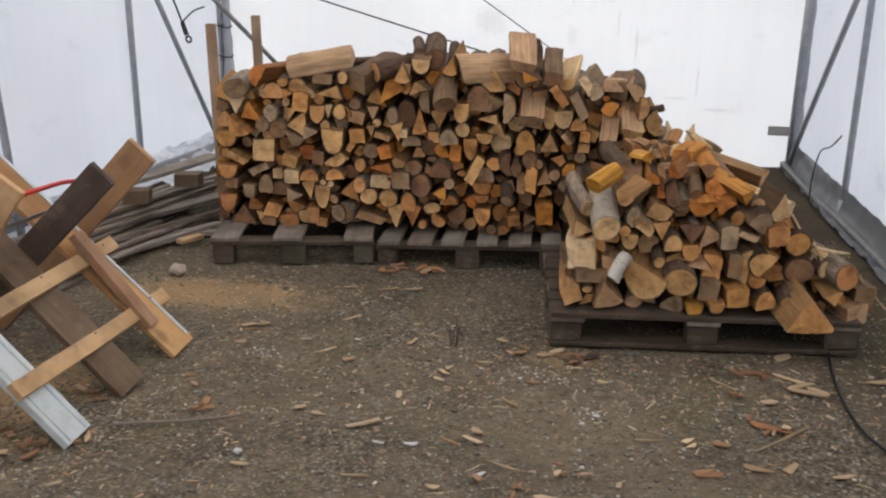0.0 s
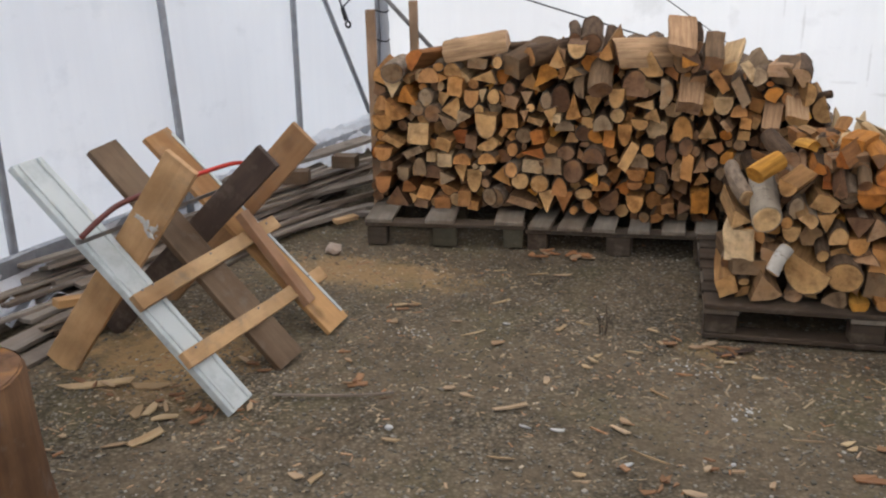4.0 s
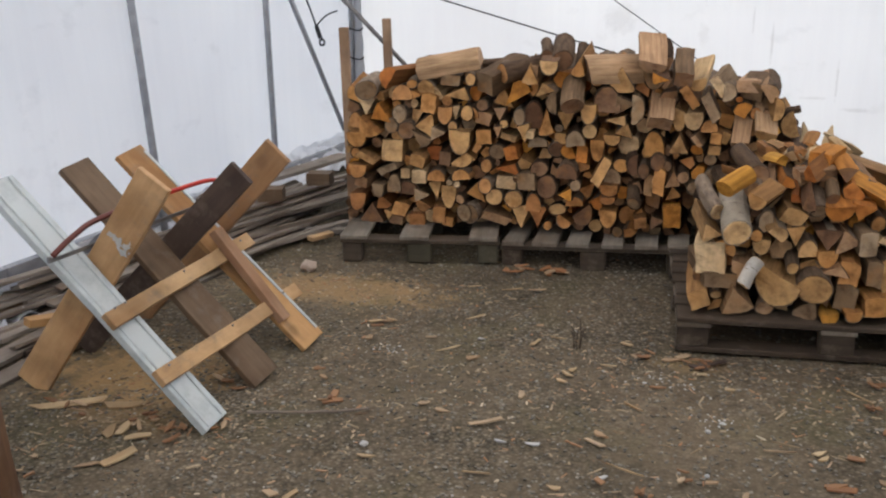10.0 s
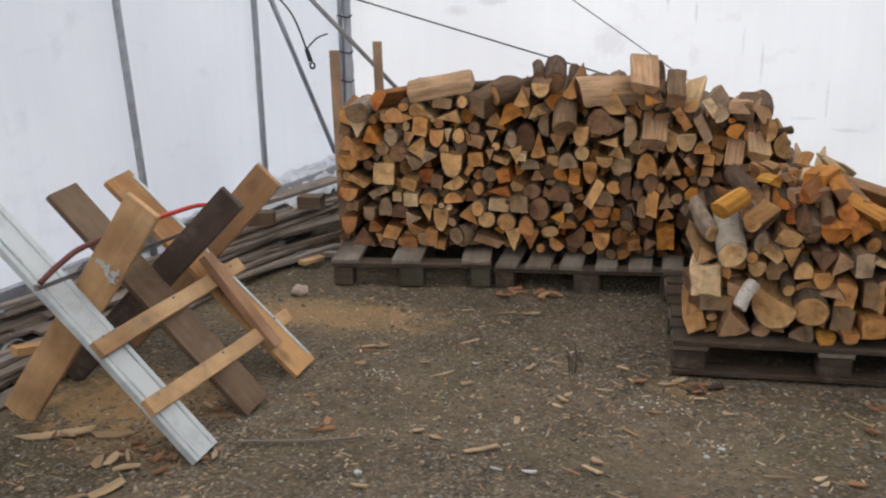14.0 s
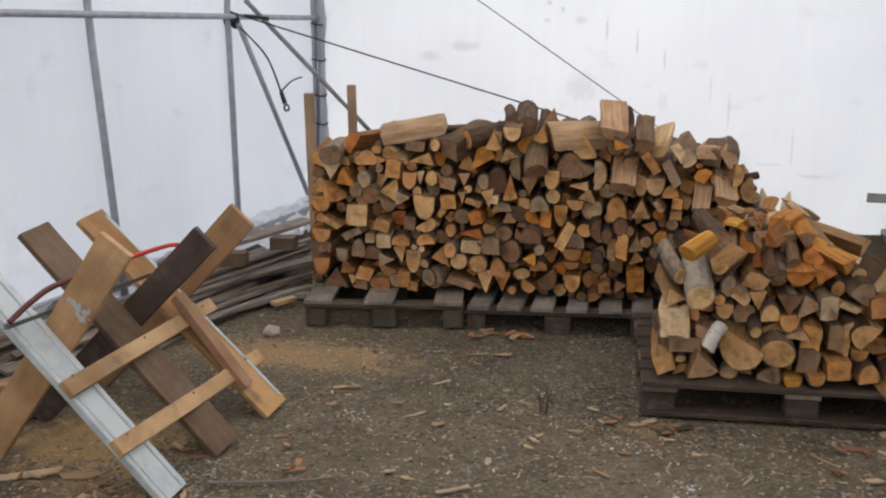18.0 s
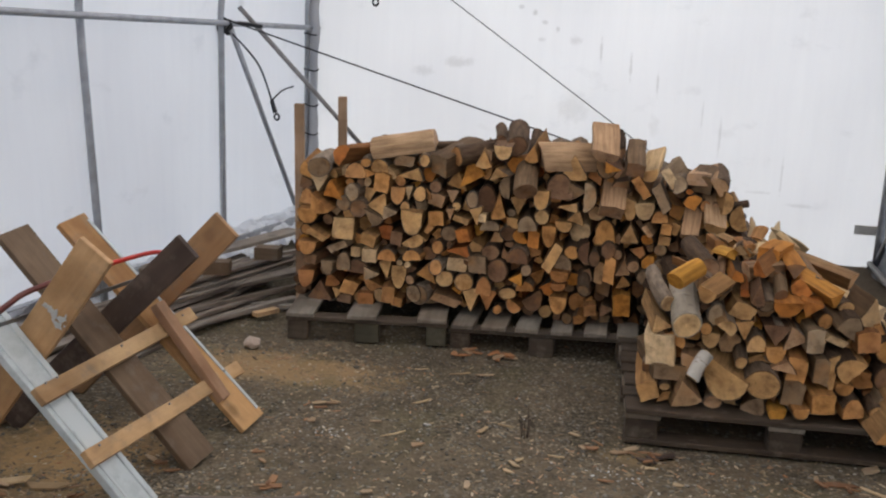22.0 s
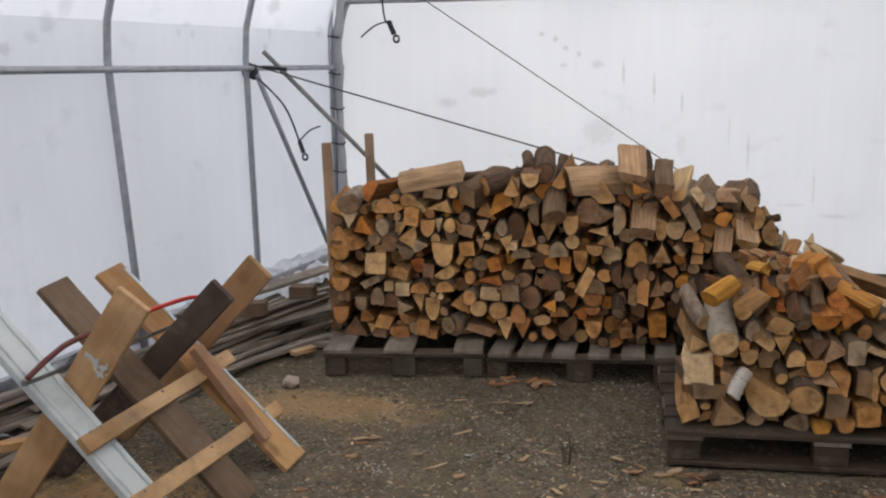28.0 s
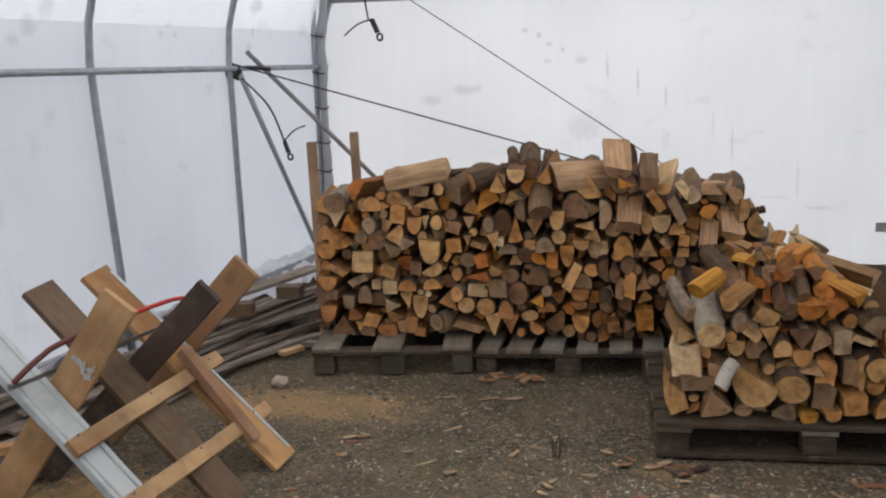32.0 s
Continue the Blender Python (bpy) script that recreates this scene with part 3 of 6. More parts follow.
skirt("film_skirt", lambda y: XR - 0.005, -1, 0.19, 8, 0.35, SKIRTSHADED, 0.16)

# the corner post, wrapped in film and tied
corner = thing("corner_post", "steel corner post wrapped in grey plastic film with black ties", "post")
cx, cy = left_line(7.42) + 0.03, 7.40
part("wrap", tube_bm([(cx + 0.02 * noise.noise(Vector((0, 0, z * 3))) - (0.0 if z < 1.7 else (z - 1.7) * -0.12), cy, z) for z in np.linspace(0.02, 2.3, 60)], 0.036, 14, 0.35), WRAP, corner, "grey wrinkled film wrap")
part("pole", tube_bm([(cx - 0.045, cy - 0.03, 0.0), (cx - 0.045, cy - 0.03, 1.7), (cx - 0.02, cy - 0.03, 2.3)], 0.02, 10), STEEL, corner, smooth=True)
for z in (0.75, 0.98, 1.26, 1.54, 1.83):
    ring = [(cx - 0.018 + 0.056 * math.cos(a), cy - 0.005 + 0.056 * math.sin(a), z + 0.008 * math.sin(a * 2)) for a in np.linspace(0, 2 * math.pi, 18)]
    part("tie", tube_bm(ring, 0.006, 6), BLACK, corner, "black cable tie")
rc = thing("corner_post", "steel corner post with the film folded round it", "post")
part("pole", tube_bm([(XR - 0.04, 7.40, 0), (XR - 0.03, 7.40, 2.0)], 0.026, 10), STEEL, rc, smooth=True)
part("wrap", tube_bm([(XR - 0.005, 7.43, z) for z in np.linspace(0.05, 2.0, 40)], 0.035, 10, 0.4), WRAP, rc, "grey film fold")
solid("tape_patch", box_bm(0.16, 0.006, 0.07, 0.002, 0.01, 3, 4), TAPE, "grey strip of repair tape on the film", "tape", at=pose(1.573, 7.455, 0.29, 0, 2, 0))

# ropes and hanging wires
P2 = (left_line(6.0), 6.0, 1.59)


def sag(a, b, drop, n=24):
    a, b = Vector(a), Vector(b)
    return [a.lerp(b, t) - Vector((0, 0, drop * 4 * t * (1 - t))) for t in np.linspace(0, 1, n)]


rope = thing("guy_rope", "thin black rope tied to a hoop and stretched across", "rope")
LINE = sag((P2[0] + 0.03, 6.0, 1.625), (1.62, 7.17, 0.20), 0.0)
part("line", tube_bm(LINE[:14] + [LINE[14] - Vector((0, 0, 0.12)), LINE[14] - Vector((-0.02, 0, 0.5)), Vector((LINE[14].x + 0.03, LINE[14].y, 0.02))], 0.0056, 6), BLACK, rope)
knot = [(P2[0] + 0.045 * math.cos(a), 6.05 + 0.045 * math.sin(a), 1.545 + 0.022 * math.sin(a * 3.3) + 0.0035 * a) for a in np.linspace(0, 6.28 * 3, 60)]
part("knot", tube_bm(knot, 0.014, 6), BLACK, rope)
part("whipping", tube_bm([(P2[0] + 0.09, 6.06, 1.605), (P2[0] + 0.25, 6.1, 1.585)], 0.012, 8, 0.5), BLACK, rope)
pipe("guy_wire", sag((-2.01, 7.0, 2.15), (1.02, 7.0, 0.11), 0.0), 0.0037, BLACK, "thin dark steel wire stretched down across the end wall", "wire")


def hook_wire(top, bend, knot_at, eye, tail, r):
    w_ = thing("hanging_wire", "black twisted wire hanging with a ring at its end", "wire", "hanging wires")
    part("strand", tube_bm(curve_pts([top, bend, knot_at], 8), r, 6), BLACK, w_)
    d = Vector(eye) - Vector(knot_at)
    part("twist", tube_bm([Vector(knot_at) + d * t for t in np.linspace(0, 0.75, 12)], r * 2.6, 8, 0.6), BLACK, w_)
    part("ring", tube_bm([Vector(eye) + Vector((0.017 * math.cos(a), 0.004, 0.02 * math.sin(a))) for a in np.linspace(0, 6.2, 16)], r * 1.1, 6), BLACK, w_)
    part("tail", tube_bm(curve_pts([knot_at, Vector(knot_at).lerp(Vector(tail), 0.5) + Vector((0, 0, 0.02)), tail], 6), r * 0.8, 6), BLACK, w_)


def at_depth(x7, y7, z7, y):
    """A place seen at depth 7, moved along the line of sight to depth y."""
    k = y / y7
    return (x7 * k, y, 1.61 + (z7 - 1.61) * k)


hook_wire(at_depth(-3.24, 7, 1.52, 6.0), at_depth(-3.03, 7, 1.3, 6.0), at_depth(-2.92, 7, 1.03, 6.0), at_depth(-2.88, 7, 0.905, 6.0), at_depth(-2.74, 7, 1.145, 6.0), 0.0065)
hook_wire((-1.82, 5.6, 3.03), at_depth(-2.205, 7, 2.07, 5.6), at_depth(-2.16, 7, 1.92, 5.6), at_depth(-2.105, 7, 1.79, 5.6), at_depth(-2.38, 7, 1.81, 5.6), 0.006)
pipe("bent_wire", curve_pts([(1.6, 6.4, 0.02), (1.6, 6.42, 0.14), (1.6, 6.3, 0.36), (1.6, 6.05, 0.45), (1.6, 5.86, 0.55)], 8), 0.0045, BLACK, "bent dark wire sticking up from the ground by the film", "wire")

# ---- pallets ----
def pallet(at, width, deck, deep, label, along_depth, bottom, moss=False, height=0.15):
    """A wooden pallet. deck: deck boards as (start, width) along x, or along y where the boards run across."""
    p = thing("wooden_pallet", label, "pallet", "pallets under the firewood", at=at)
    deck_z, t = height - 0.011, 0.022
    for i, (s, bw) in enumerate(deck):
        if along_depth:
            o = part("deck_board", box_bm(bw, deep, t, 0.003, 0.004, i), PALLETDEEP, p)
            o.matrix_local = pose(s + bw / 2, deep / 2, deck_z, 0, 0, 0.6 * math.sin(i * 5))
        else:
            o = part("deck_board", box_bm(width, bw, t, 0.003, 0.006, i, 5), PALLETWOOD, p)
            o.matrix_local = pose(width / 2 + 0.006 * math.sin(i * 4), s + bw / 2, deck_z, 0, 0, 0.4 * math.sin(i * 3))
    z = deck_z - 0.022
    if along_depth:
        for y in (0.05, deep / 2, deep - 0.05):
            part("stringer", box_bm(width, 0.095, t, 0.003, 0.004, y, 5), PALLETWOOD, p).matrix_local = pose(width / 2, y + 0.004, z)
    else:
        for x in (0.07, width / 2, width - 0.07):
            part("stringer", box_bm(0.14, deep - 0.01, t, 0.003), PALLETDEEP, p).matrix_local = pose(x, deep / 2, z)
    low = 0.022 if bottom else 0.002
    bh = z - 0.011 - low
    for ix, x in enumerate((0.06, width / 2, width - 0.06)):
        for iy, y in enumerate((0.05, deep / 2, deep - 0.05)):
            bw = 0.13 if (ix == 1 or not along_depth) else 0.105
            xx = min(max(x, bw / 2 + 0.003), width - bw / 2 - 0.003)
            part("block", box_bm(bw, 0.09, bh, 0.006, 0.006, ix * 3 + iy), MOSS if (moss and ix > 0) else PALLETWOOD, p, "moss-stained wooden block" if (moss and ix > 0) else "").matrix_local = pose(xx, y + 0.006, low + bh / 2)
    if bottom:
        for y in (0.05, deep / 2, deep - 0.05):
            part("bottom_board", box_bm(width, 0.10, 0.022, 0.003, 0.004, y + 2, 5), PALLETWOOD, p).matrix_local = pose(width / 2, y + 0.002, 0.012)
    return p


pallet(pose(-1.805, 4.505, 0, 0, 0, 9.5), 0.845, [(0.0, 0.145), (0.325, 0.155), (0.69, 0.15)], 1.15, "weathered grey wooden pallet with widely spaced boards and mossy blocks", True, False, True)
pallet(pose(-0.967, 4.655, -0.022, 0, -1.9, 1.0), 0.965, [(0.015, 0.115), (0.175, 0.13), (0.35, 0.115), (0.525, 0.107), (0.69, 0.115), (0.86, 0.105)], 1.15, "weathered grey wooden pallet with narrow boards", True, False)
pallet(pose(-0.035, 3.725, 0, 0, 0, 4.0), 1.26, [(0.0, 0.14), (0.165, 0.10), (0.29, 0.14), (0.46, 0.10), (0.585, 0.14), (0.75, 0.10), (0.87, 0.13)], 1.0, "weathered grey wooden pallet under the loose heap", False, True)

# ---- firewood ----
rng = random.Random(11)


def clip(poly, nx, nz, d):
    """The part of a convex outline where nx*x + nz*z <= d."""
    out = []
    for (x0, z0), (x1, z1) in zip(poly, poly[1:] + poly[:1]):
        a, b = nx * x0 + nz * z0 - d, nx * x1 + nz * z1 - d
        if a <= 0:
            out.append((x0, z0))
        if (a < 0 < b) or (b < 0 < a):
            t = a / (a - b)
            out.append((x0 + t * (x1 - x0), z0 + t * (z1 - z0)))
    return out


def resample(poly, n):
    """About n points round an outline, with its corners kept and close ones merged."""
    lens = [math.dist(p, q) for p, q in zip(poly, poly[1:] + poly[:1])]
    total = sum(lens)
    kept = [p for p, l in zip(poly, lens) if l > total * 0.035]
    if len(kept) < 3:
        kept = poly
    out = []
    for p, q in zip(kept, kept[1:] + kept[:1]):
        k = max(1, round(n * math.dist(p, q) / total))
        out += [(p[0] + t / k * (q[0] - p[0]), p[1] + t / k * (q[1] - p[1])) for t in range(k)]
    return out


def eased(poly, k=0.22):
    """The outline with each corner cut once."""
    out = []
    for a, b, c in zip(poly[-1:] + poly[:-1], poly, poly[1:] + poly[:1]):
        out.append((b[0] + k * (a[0] - b[0]), b[1] + k * (a[1] - b[1])))
        out.append((b[0] + k * (c[0] - b[0]), b[1] + k * (c[1] - b[1])))
    return out


def log_meshes(outline, length, bark_dir, bark_half, tone, seed, body_tone="", skin=None):
    """A piece of firewood whose front end lies at y = 0 and whose body runs along +y. The outline is about the pith.
    The bark, where there is some, covers the outline's points within bark_half of bark_dir."""
    n = len(outline)
    cx = sum(p[0] for p in outline) / n
    cz = sum(p[1] for p in outline) / n
    bm = bmesh.new()
    rings = []
    steps = (0.0, 0.012, 0.25, 0.6, 0.9, 1.0)
    cut_x, cut_z = 0.28 * math.sin(seed * 5.3), 0.22 * math.sin(seed * 9.1)
    for j, s in enumerate(steps):
        k = 0.965 if j == 0 else (0.97 if j == len(steps) - 1 else 1.0)
        bend = 0.006 * math.sin(seed * 1.7) * math.sin(s * math.pi)
        ring = []
        for i, (x, z) in enumerate(outline):
            wob = 1 + (0.05 * noise.noise(Vector((i * 0.9 + seed, s * 3, seed * 0.37))) if 1 < j else 0)
            y = s * length + (cut_x * (x - cx) + cut_z * (z - cz)) * max(0.0, 1 - s * 1.5) + 0.006 * noise.noise(Vector((x * 30, z * 30, seed)))
            ring.append(bm.verts.new((cx + (x - cx) * k * wob + bend, y, cz + (z - cz) * k * wob)))
        rings.append(ring)
    for a, b in zip(rings, rings[1:]):
        for i in range(n):
            bm.faces.new((a[i], a[(i + 1) % n], b[(i + 1) % n], b[i])).material_index = 1
    for ring in (rings[0], rings[-1]):
        c = bm.verts.new((cx, sum(v.co.y for v in ring) / n + (0.003 if ring is rings[0] else 0), cz))
        for i in range(n):
            bm.faces.new((ring[i], ring[(i + 1) % n], c)).material_index = 0
    body = mesh_of(bm, "firewood_log", [END[tone], SPLIT[body_tone or tone]])
    if bark_half <= 0:
        return body, None
    keep = []
    for i, (x, z) in enumerate(outline):
        a = math.atan2(z - cz, x - cx) - bark_dir
        a = (a + math.pi) % (2 * math.pi) - math.pi
        keep.append(abs(a) <= bark_half)
    if not any(keep):
        return body, None
    bb = bmesh.new()
    th = 0.004
    cols = []
    for i, (x, z) in enumerate(outline):
        d = math.hypot(x - cx, z - cz) + 1e-6
        col = []
        for j, s in enumerate((0.012, 0.2, 0.4, 0.6, 0.8, 0.985)):
            bend = 0.006 * math.sin(seed * 1.7) * math.sin(s * math.pi)
            wob = 1 + 0.05 * noise.noise(Vector((i * 0.9 + seed, s * 3, seed * 0.37))) * (1 if j else 0)
            k = wob + (th + 0.004 * noise.noise(Vector((x * 40, s * 20, z * 40)))) / d
            col.append((cx + (x - cx) * k + bend, s * length + (cut_x * (x - cx) + cut_z * (z - cz)) * max(0.0, 1 - s * 1.5), cz + (z - cz) * k))
        cols.append(col)
    made = {}

    def vert(i, j, lift):
        key = (i % n, j, lift)
        if key not in made:
            x, y, z = cols[i % n][j]
            f = 1.0 if lift else 0.93
            made[key] = bb.verts.new((cx + (x - cx) * f, y, cz + (z - cz) * f))
        return made[key]

    for i in range(n):
        if keep[i] and keep[(i + 1) % n]:
            for j in range(5):
                bb.faces.new((vert(i, j, 1), vert(i + 1, j, 1), vert(i + 1, j + 1, 1), vert(i, j + 1, 1)))
            bb.faces.new((vert(i, 0, 1), vert(i, 0, 0), vert(i + 1, 0, 0), vert(i + 1, 0, 1)))
    if not bb.faces:
        bb.free()
        return body, None
    return body, mesh_of(bb, "bark", skin or BARK)


def outline_round(r, squash=0.9, n=16, seed=0):
    return [(r * math.cos(a) * (1 + 0.07 * noise.noise(Vector((math.cos(a), math.sin(a), seed)))), r * squash * math.sin(a)) for a in (2 * math.pi * k / n for k in range(n))]


def outline_wedge(r, half_deg, towards_deg, n=16):
    """A riven wedge: apex at the pith, the bark side an arc."""
    t, h = radians(towards_deg), radians(half_deg)
    arc = [(r * math.cos(t - h + 2 * h * k / 6), r * math.sin(t - h + 2 * h * k / 6)) for k in range(7)]
    return resample([(0.0, 0.0)] + arc, n)


LABEL = {"rosy": "pinkish-tan split firewood log with worn sides, stacked", "gold": "golden-yellow split firewood log lying askew, stacked", "ochre": "warm ochre-brown split firewood log, stacked", "grey": "grey weathered split firewood log, stacked", "pale": "pale yellow split firewood log, stacked", "tan": "pale tan split firewood log, stacked", "orange": "bright orange split alder firewood log, stacked", "brown": "weathered grey-brown firewood log, stacked"}


ROUND = {k: v.replace("split firewood log", "unsplit firewood round with bark").replace("firewood log", "unsplit round with bark").replace("split alder", "alder") for k, v in LABEL.items()}


def kind_of(outline, is_round):
    """A stick, a round, or a split log, by its girth and cut."""
    wide = max(p[0] for p in outline) - min(p[0] for p in outline)
    if is_round:
        return "firewood_stick" if wide < 0.058 else "firewood_round"
    return "firewood_splint" if wide < 0.06 else "split_log"


def put_log(at, outline, length, bark_dir, bark_half, tone, group, label="", body_tone="", skin=None):
    body, bark = log_meshes(outline, length, bark_dir, bark_half, tone, rng.random() * 50, body_tone, skin)
    is_round = bark_half > 3.5
    ob = tagged(new(kind_of(outline, is_round), body), label or (ROUND if is_round else LABEL)[tone], "firewood", group)
    ob.matrix_world = at
    if bark:
        b = new("bark", bark)
        b.parent = ob
    return ob


def packed(inside, lo, hi, sizes, tries, seed, taken=()):
    """Seeds (u, v, r) that fill a region of the pile's face, large ones first."""
    r_ = random.Random(seed)
    out = list(taken)
    for r, count in sizes:
        for _ in range(tries):
            if count <= 0:
                break
            u, v = r_.uniform(lo[0], hi[0]), r_.uniform(lo[1], hi[1])
            rr = r * r_.uniform(0.88, 1.12)
            if not inside(u, v, rr * 0.85):
                continue
            if all((u - a) ** 2 + (v - b) ** 2 > (0.88 * (rr + c)) ** 2 for a, b, c in out):
                out.append((u, v, rr))
                count -= 1
    return out


def cell(k, seeds, floor):
    """The outline of seed k's share of the face (a power diagram), cut to its own reach."""
    u, v, r = seeds[k]
    reach = 1.4 * r
    poly = [(reach * math.cos(a), reach * math.sin(a)) for a in (2 * math.pi * i / 14 for i in range(14))]
    for j, (a, b, c) in enumerate(seeds):
        dx, dz = a - u, b - v
        d = math.hypot(dx, dz)
        if j == k or d > reach + 1.5 * c + 0.02:
            continue
        m = (d * d + r * r - c * c) / (2 * d) - 0.0045
        poly = clip(poly, dx / d, dz / d, m)
        if len(poly) < 3:
            return None
    poly = clip(poly, 0, -1, v - floor)
    return poly if len(poly) >= 3 else None


def fill_pile(seeds, skip, floor, place, length, tones, group, yaw, proud, seed):
    r_ = random.Random(seed)
    for k, (u, v, r) in enumerate(seeds):
        if k < skip:
            continue
        poly = cell(k, seeds, floor)
        if not poly:
            continue
        pick = r_.random()
        tone = tones(u, v, r_)
        if pick < (0.15 if r > 0.031 else 0.28) and r < 0.05:
            w_ = min(max(p[0] for p in poly), -min(p[0] for p in poly)) * 1.06
            h_ = min(max(p[1] for p in poly), -min(p[1] for p in poly)) * 1.06
            rr = max(0.018, (w_ + h_) / 2)
            poly = outline_round(rr, max(0.75, min(1.2, h_ / max(w_, 0.01))), 16, k)
            bark = (0.0, 4.0)
        else:
            d = r_.uniform(0, 2 * math.pi)
            if pick < 0.90:
                h = radians(r_.choice((26, 34, 40, 48, 60, 85)))
                back = 0.95 if h < 1.2 else r_.uniform(0.2, 0.45)
                ax, az = -back * r * math.cos(d), -back * r * math.sin(d)
                for s in (1, -1):
                    nx, nz = math.cos(d + s * (h + math.pi / 2)), math.sin(d + s * (h + math.pi / 2))
                    q = clip(poly, nx, nz, nx * ax + nz * az)
                    if len(q) >= 3:
                        poly = q
            bark = (d, radians(r_.choice((0, 50, 70, 95))))
        if len(poly) < 3:
            continue
        xs_, zs_ = [p[0] for p in poly], [p[1] for p in poly]
        if max(xs_) - min(xs_) < 0.022 or max(zs_) - min(zs_) < 0.022:
            continue
        at = place(u, v, r_.uniform(-1.5 * proud, -0.2 * proud), r_.gauss(0, yaw), r_.gauss(2, yaw * 0.8), r_)
        rough_ = eased(resample(poly, 10), 0.07)
        poly = [(x * (1 + 0.07 * noise.noise(Vector((x * 32, z * 32, k)))), z * (1 + 0.07 * noise.noise(Vector((x * 32, z * 32, k + 0.5))))) for x, z in rough_]
        put_log(at, poly, length * r_.uniform(0.88, 1.08), bark[0], bark[1], tone, group)


def shaped(shape, w_, h_, towards, n=20):
    """An outline of a given size: a riven wedge, a three-sided piece, a half, a slab, a squared block or a round."""
    t = radians(towards)
    if shape == "round":
        o = [(math.cos(a), math.sin(a)) for a in (2 * math.pi * k / n for k in range(n))]
    elif shape == "half":
        o = [(math.cos(t + a), math.sin(t + a)) for a in np.linspace(-1.75, 1.75, 11)]
    elif shape == "wedge":
        o = [(-1.1 * math.cos(t), -1.1 * math.sin(t))] + [(math.cos(t + a), math.sin(t + a)) for a in np.linspace(-0.75, 0.75, 6)]
    elif shape == "tri":
        o = [(math.cos(t + a), math.sin(t + a)) for a in (math.pi, -0.95, -0.75, 0.8, 0.9)]
    elif shape == "slab":
        o = [(x * math.cos(t) - z * math.sin(t), x * math.sin(t) + z * math.cos(t)) for x, z in ((-1, -0.36), (0.9, -0.42), (1, 0.34), (-0.92, 0.4))]
    else:
        o = [(x * math.cos(t) - z * math.sin(t), x * math.sin(t) + z * math.cos(t)) for x, z in ((-1, -0.8), (0.8, -1), (1, 0.75), (0.2, 0.95), (-0.85, 0.9))]
    x0, x1, z0, z1 = min(a for a, b in o), max(a for a, b in o), min(b for a, b in o), max(b for a, b in o)
    o = [((a - (x0 + x1) / 2) * w_ / (x1 - x0), (b - (z0 + z1) / 2) * h_ / (z1 - z0)) for a, b in o]
    k = rng.random() * 40
    o = o if shape == "round" else eased(resample(o, 12), 0.08)
    return [(a * (1 + 0.09 * noise.noise(Vector((a * 30, b * 30, k)))), b * (1 + 0.12 * noise.noise(Vector((a * 30, b * 30, k + 9))))) for a, b in o]


BARKED = {"round": 4.0, "half": 1.5, "wedge": 0.7, "tri": 0.8, "slab": 0.0, "block": 0.0}    # how far the bark reaches round each outline


def key_log(kept, at, u, v, w_, h_, shape, towards, tone, group, length):
    kept.append((u, v, 0.46 * math.sqrt(w_ * h_)))
    half = BARKED[shape]
    put_log(at, shaped(shape, w_, h_, towards), length, radians(towards), half, tone, group)


KEPT_STACK, KEPT_HEAP = [(-1.51, 0.985, 0.06)], []


def key_stack(u, v, w_, h_, shape, towards, tone):
    key_log(KEPT_STACK, pose(u, 4.775 + 0.02 * v + rng.uniform(-0.035, 0.035), v, rng.uniform(-3, 4), 0, rng.gauss(0, 4)), u, v, w_, h_, shape, towards, tone, "logs of the tall stack", 0.40)


def key_heap(u, v, w_, h_, shape, towards, tone):
    y = 3.75 + 0.07 * u + 0.22 * max(0.0, v - 0.2) + 0.10 * max(0.0, u - 0.8)
    key_log(KEPT_HEAP, pose(u, y + rng.uniform(-0.03, 0.02), v, rng.uniform(0, 9), 0, -3 + 14 * u + rng.gauss(0, 6)), u, v, w_, h_, shape, towards, tone, "logs of the loose heap", 0.37)


def pile_log(group, x, y, z, w_, h_, shape, towards, tone, body_tone, yaw, pitch, length, label=""):
    """A piece that lies askew: its end at (x, y, z), its body turned by yaw and rising by pitch."""
    (KEPT_STACK if "stack" in group else KEPT_HEAP).append((x, z, 0.40 * math.sqrt(w_ * h_)))
    half = 0.0 if body_tone in ("pale", "rosy", "orange", "ochre", "gold", "grey") else BARKED[shape]
    skin = {"white": BIRCH, "beige": BEIGEBARK}.get(body_tone)
    put_log(pose(x, y, z, pitch, 0, yaw), shaped(shape, w_, h_, towards), length, radians(towards), half, tone, group, label, "pale" if skin else body_tone, skin)


# the tall stack on the two back pallets
pile_log("logs of the tall stack", 0.375, 4.80, 0.822, 0.030, 0.030, "round", 0, "brown", "brown", -70, 14, 0.09, "dark stub of a branch poking out of the stack")
TOPS = [(-1.86, 0.86), (-1.70, 0.93), (-1.55, 0.985), (-1.2, 1.00), (-0.95, 0.985), (-0.72, 1.05), (-0.45, 1.03), (-0.25, 1.03), (-0.05, 0.98), (0.1, 0.93), (0.28, 0.85), (0.40, 0.74), (0.55, 0.60), (0.75, 0.45)]
top_u, top_v = [p[0] for p in TOPS], [p[1] for p in TOPS]


def in_stack(u, v, r):
    return -1.88 + r <= u <= 0.72 and 0.148 + r * 0.9 <= v <= float(np.interp(u, top_u, top_v)) - r


def stack_place(u, v, out, yaw, pitch, r_):
    lean = 0.02 * (v - 0.15)
    back = 0.06 * noise.noise(Vector((u * 3, v * 3, 1)))
    return pose(u, 4.80 + lean + back - out, v, pitch, 0, yaw)


def pick_tone(r_, shares):
    x = r_.random()
    for tone, share in shares:
        x -= share
        if x < 0:
            return tone
    return "brown"


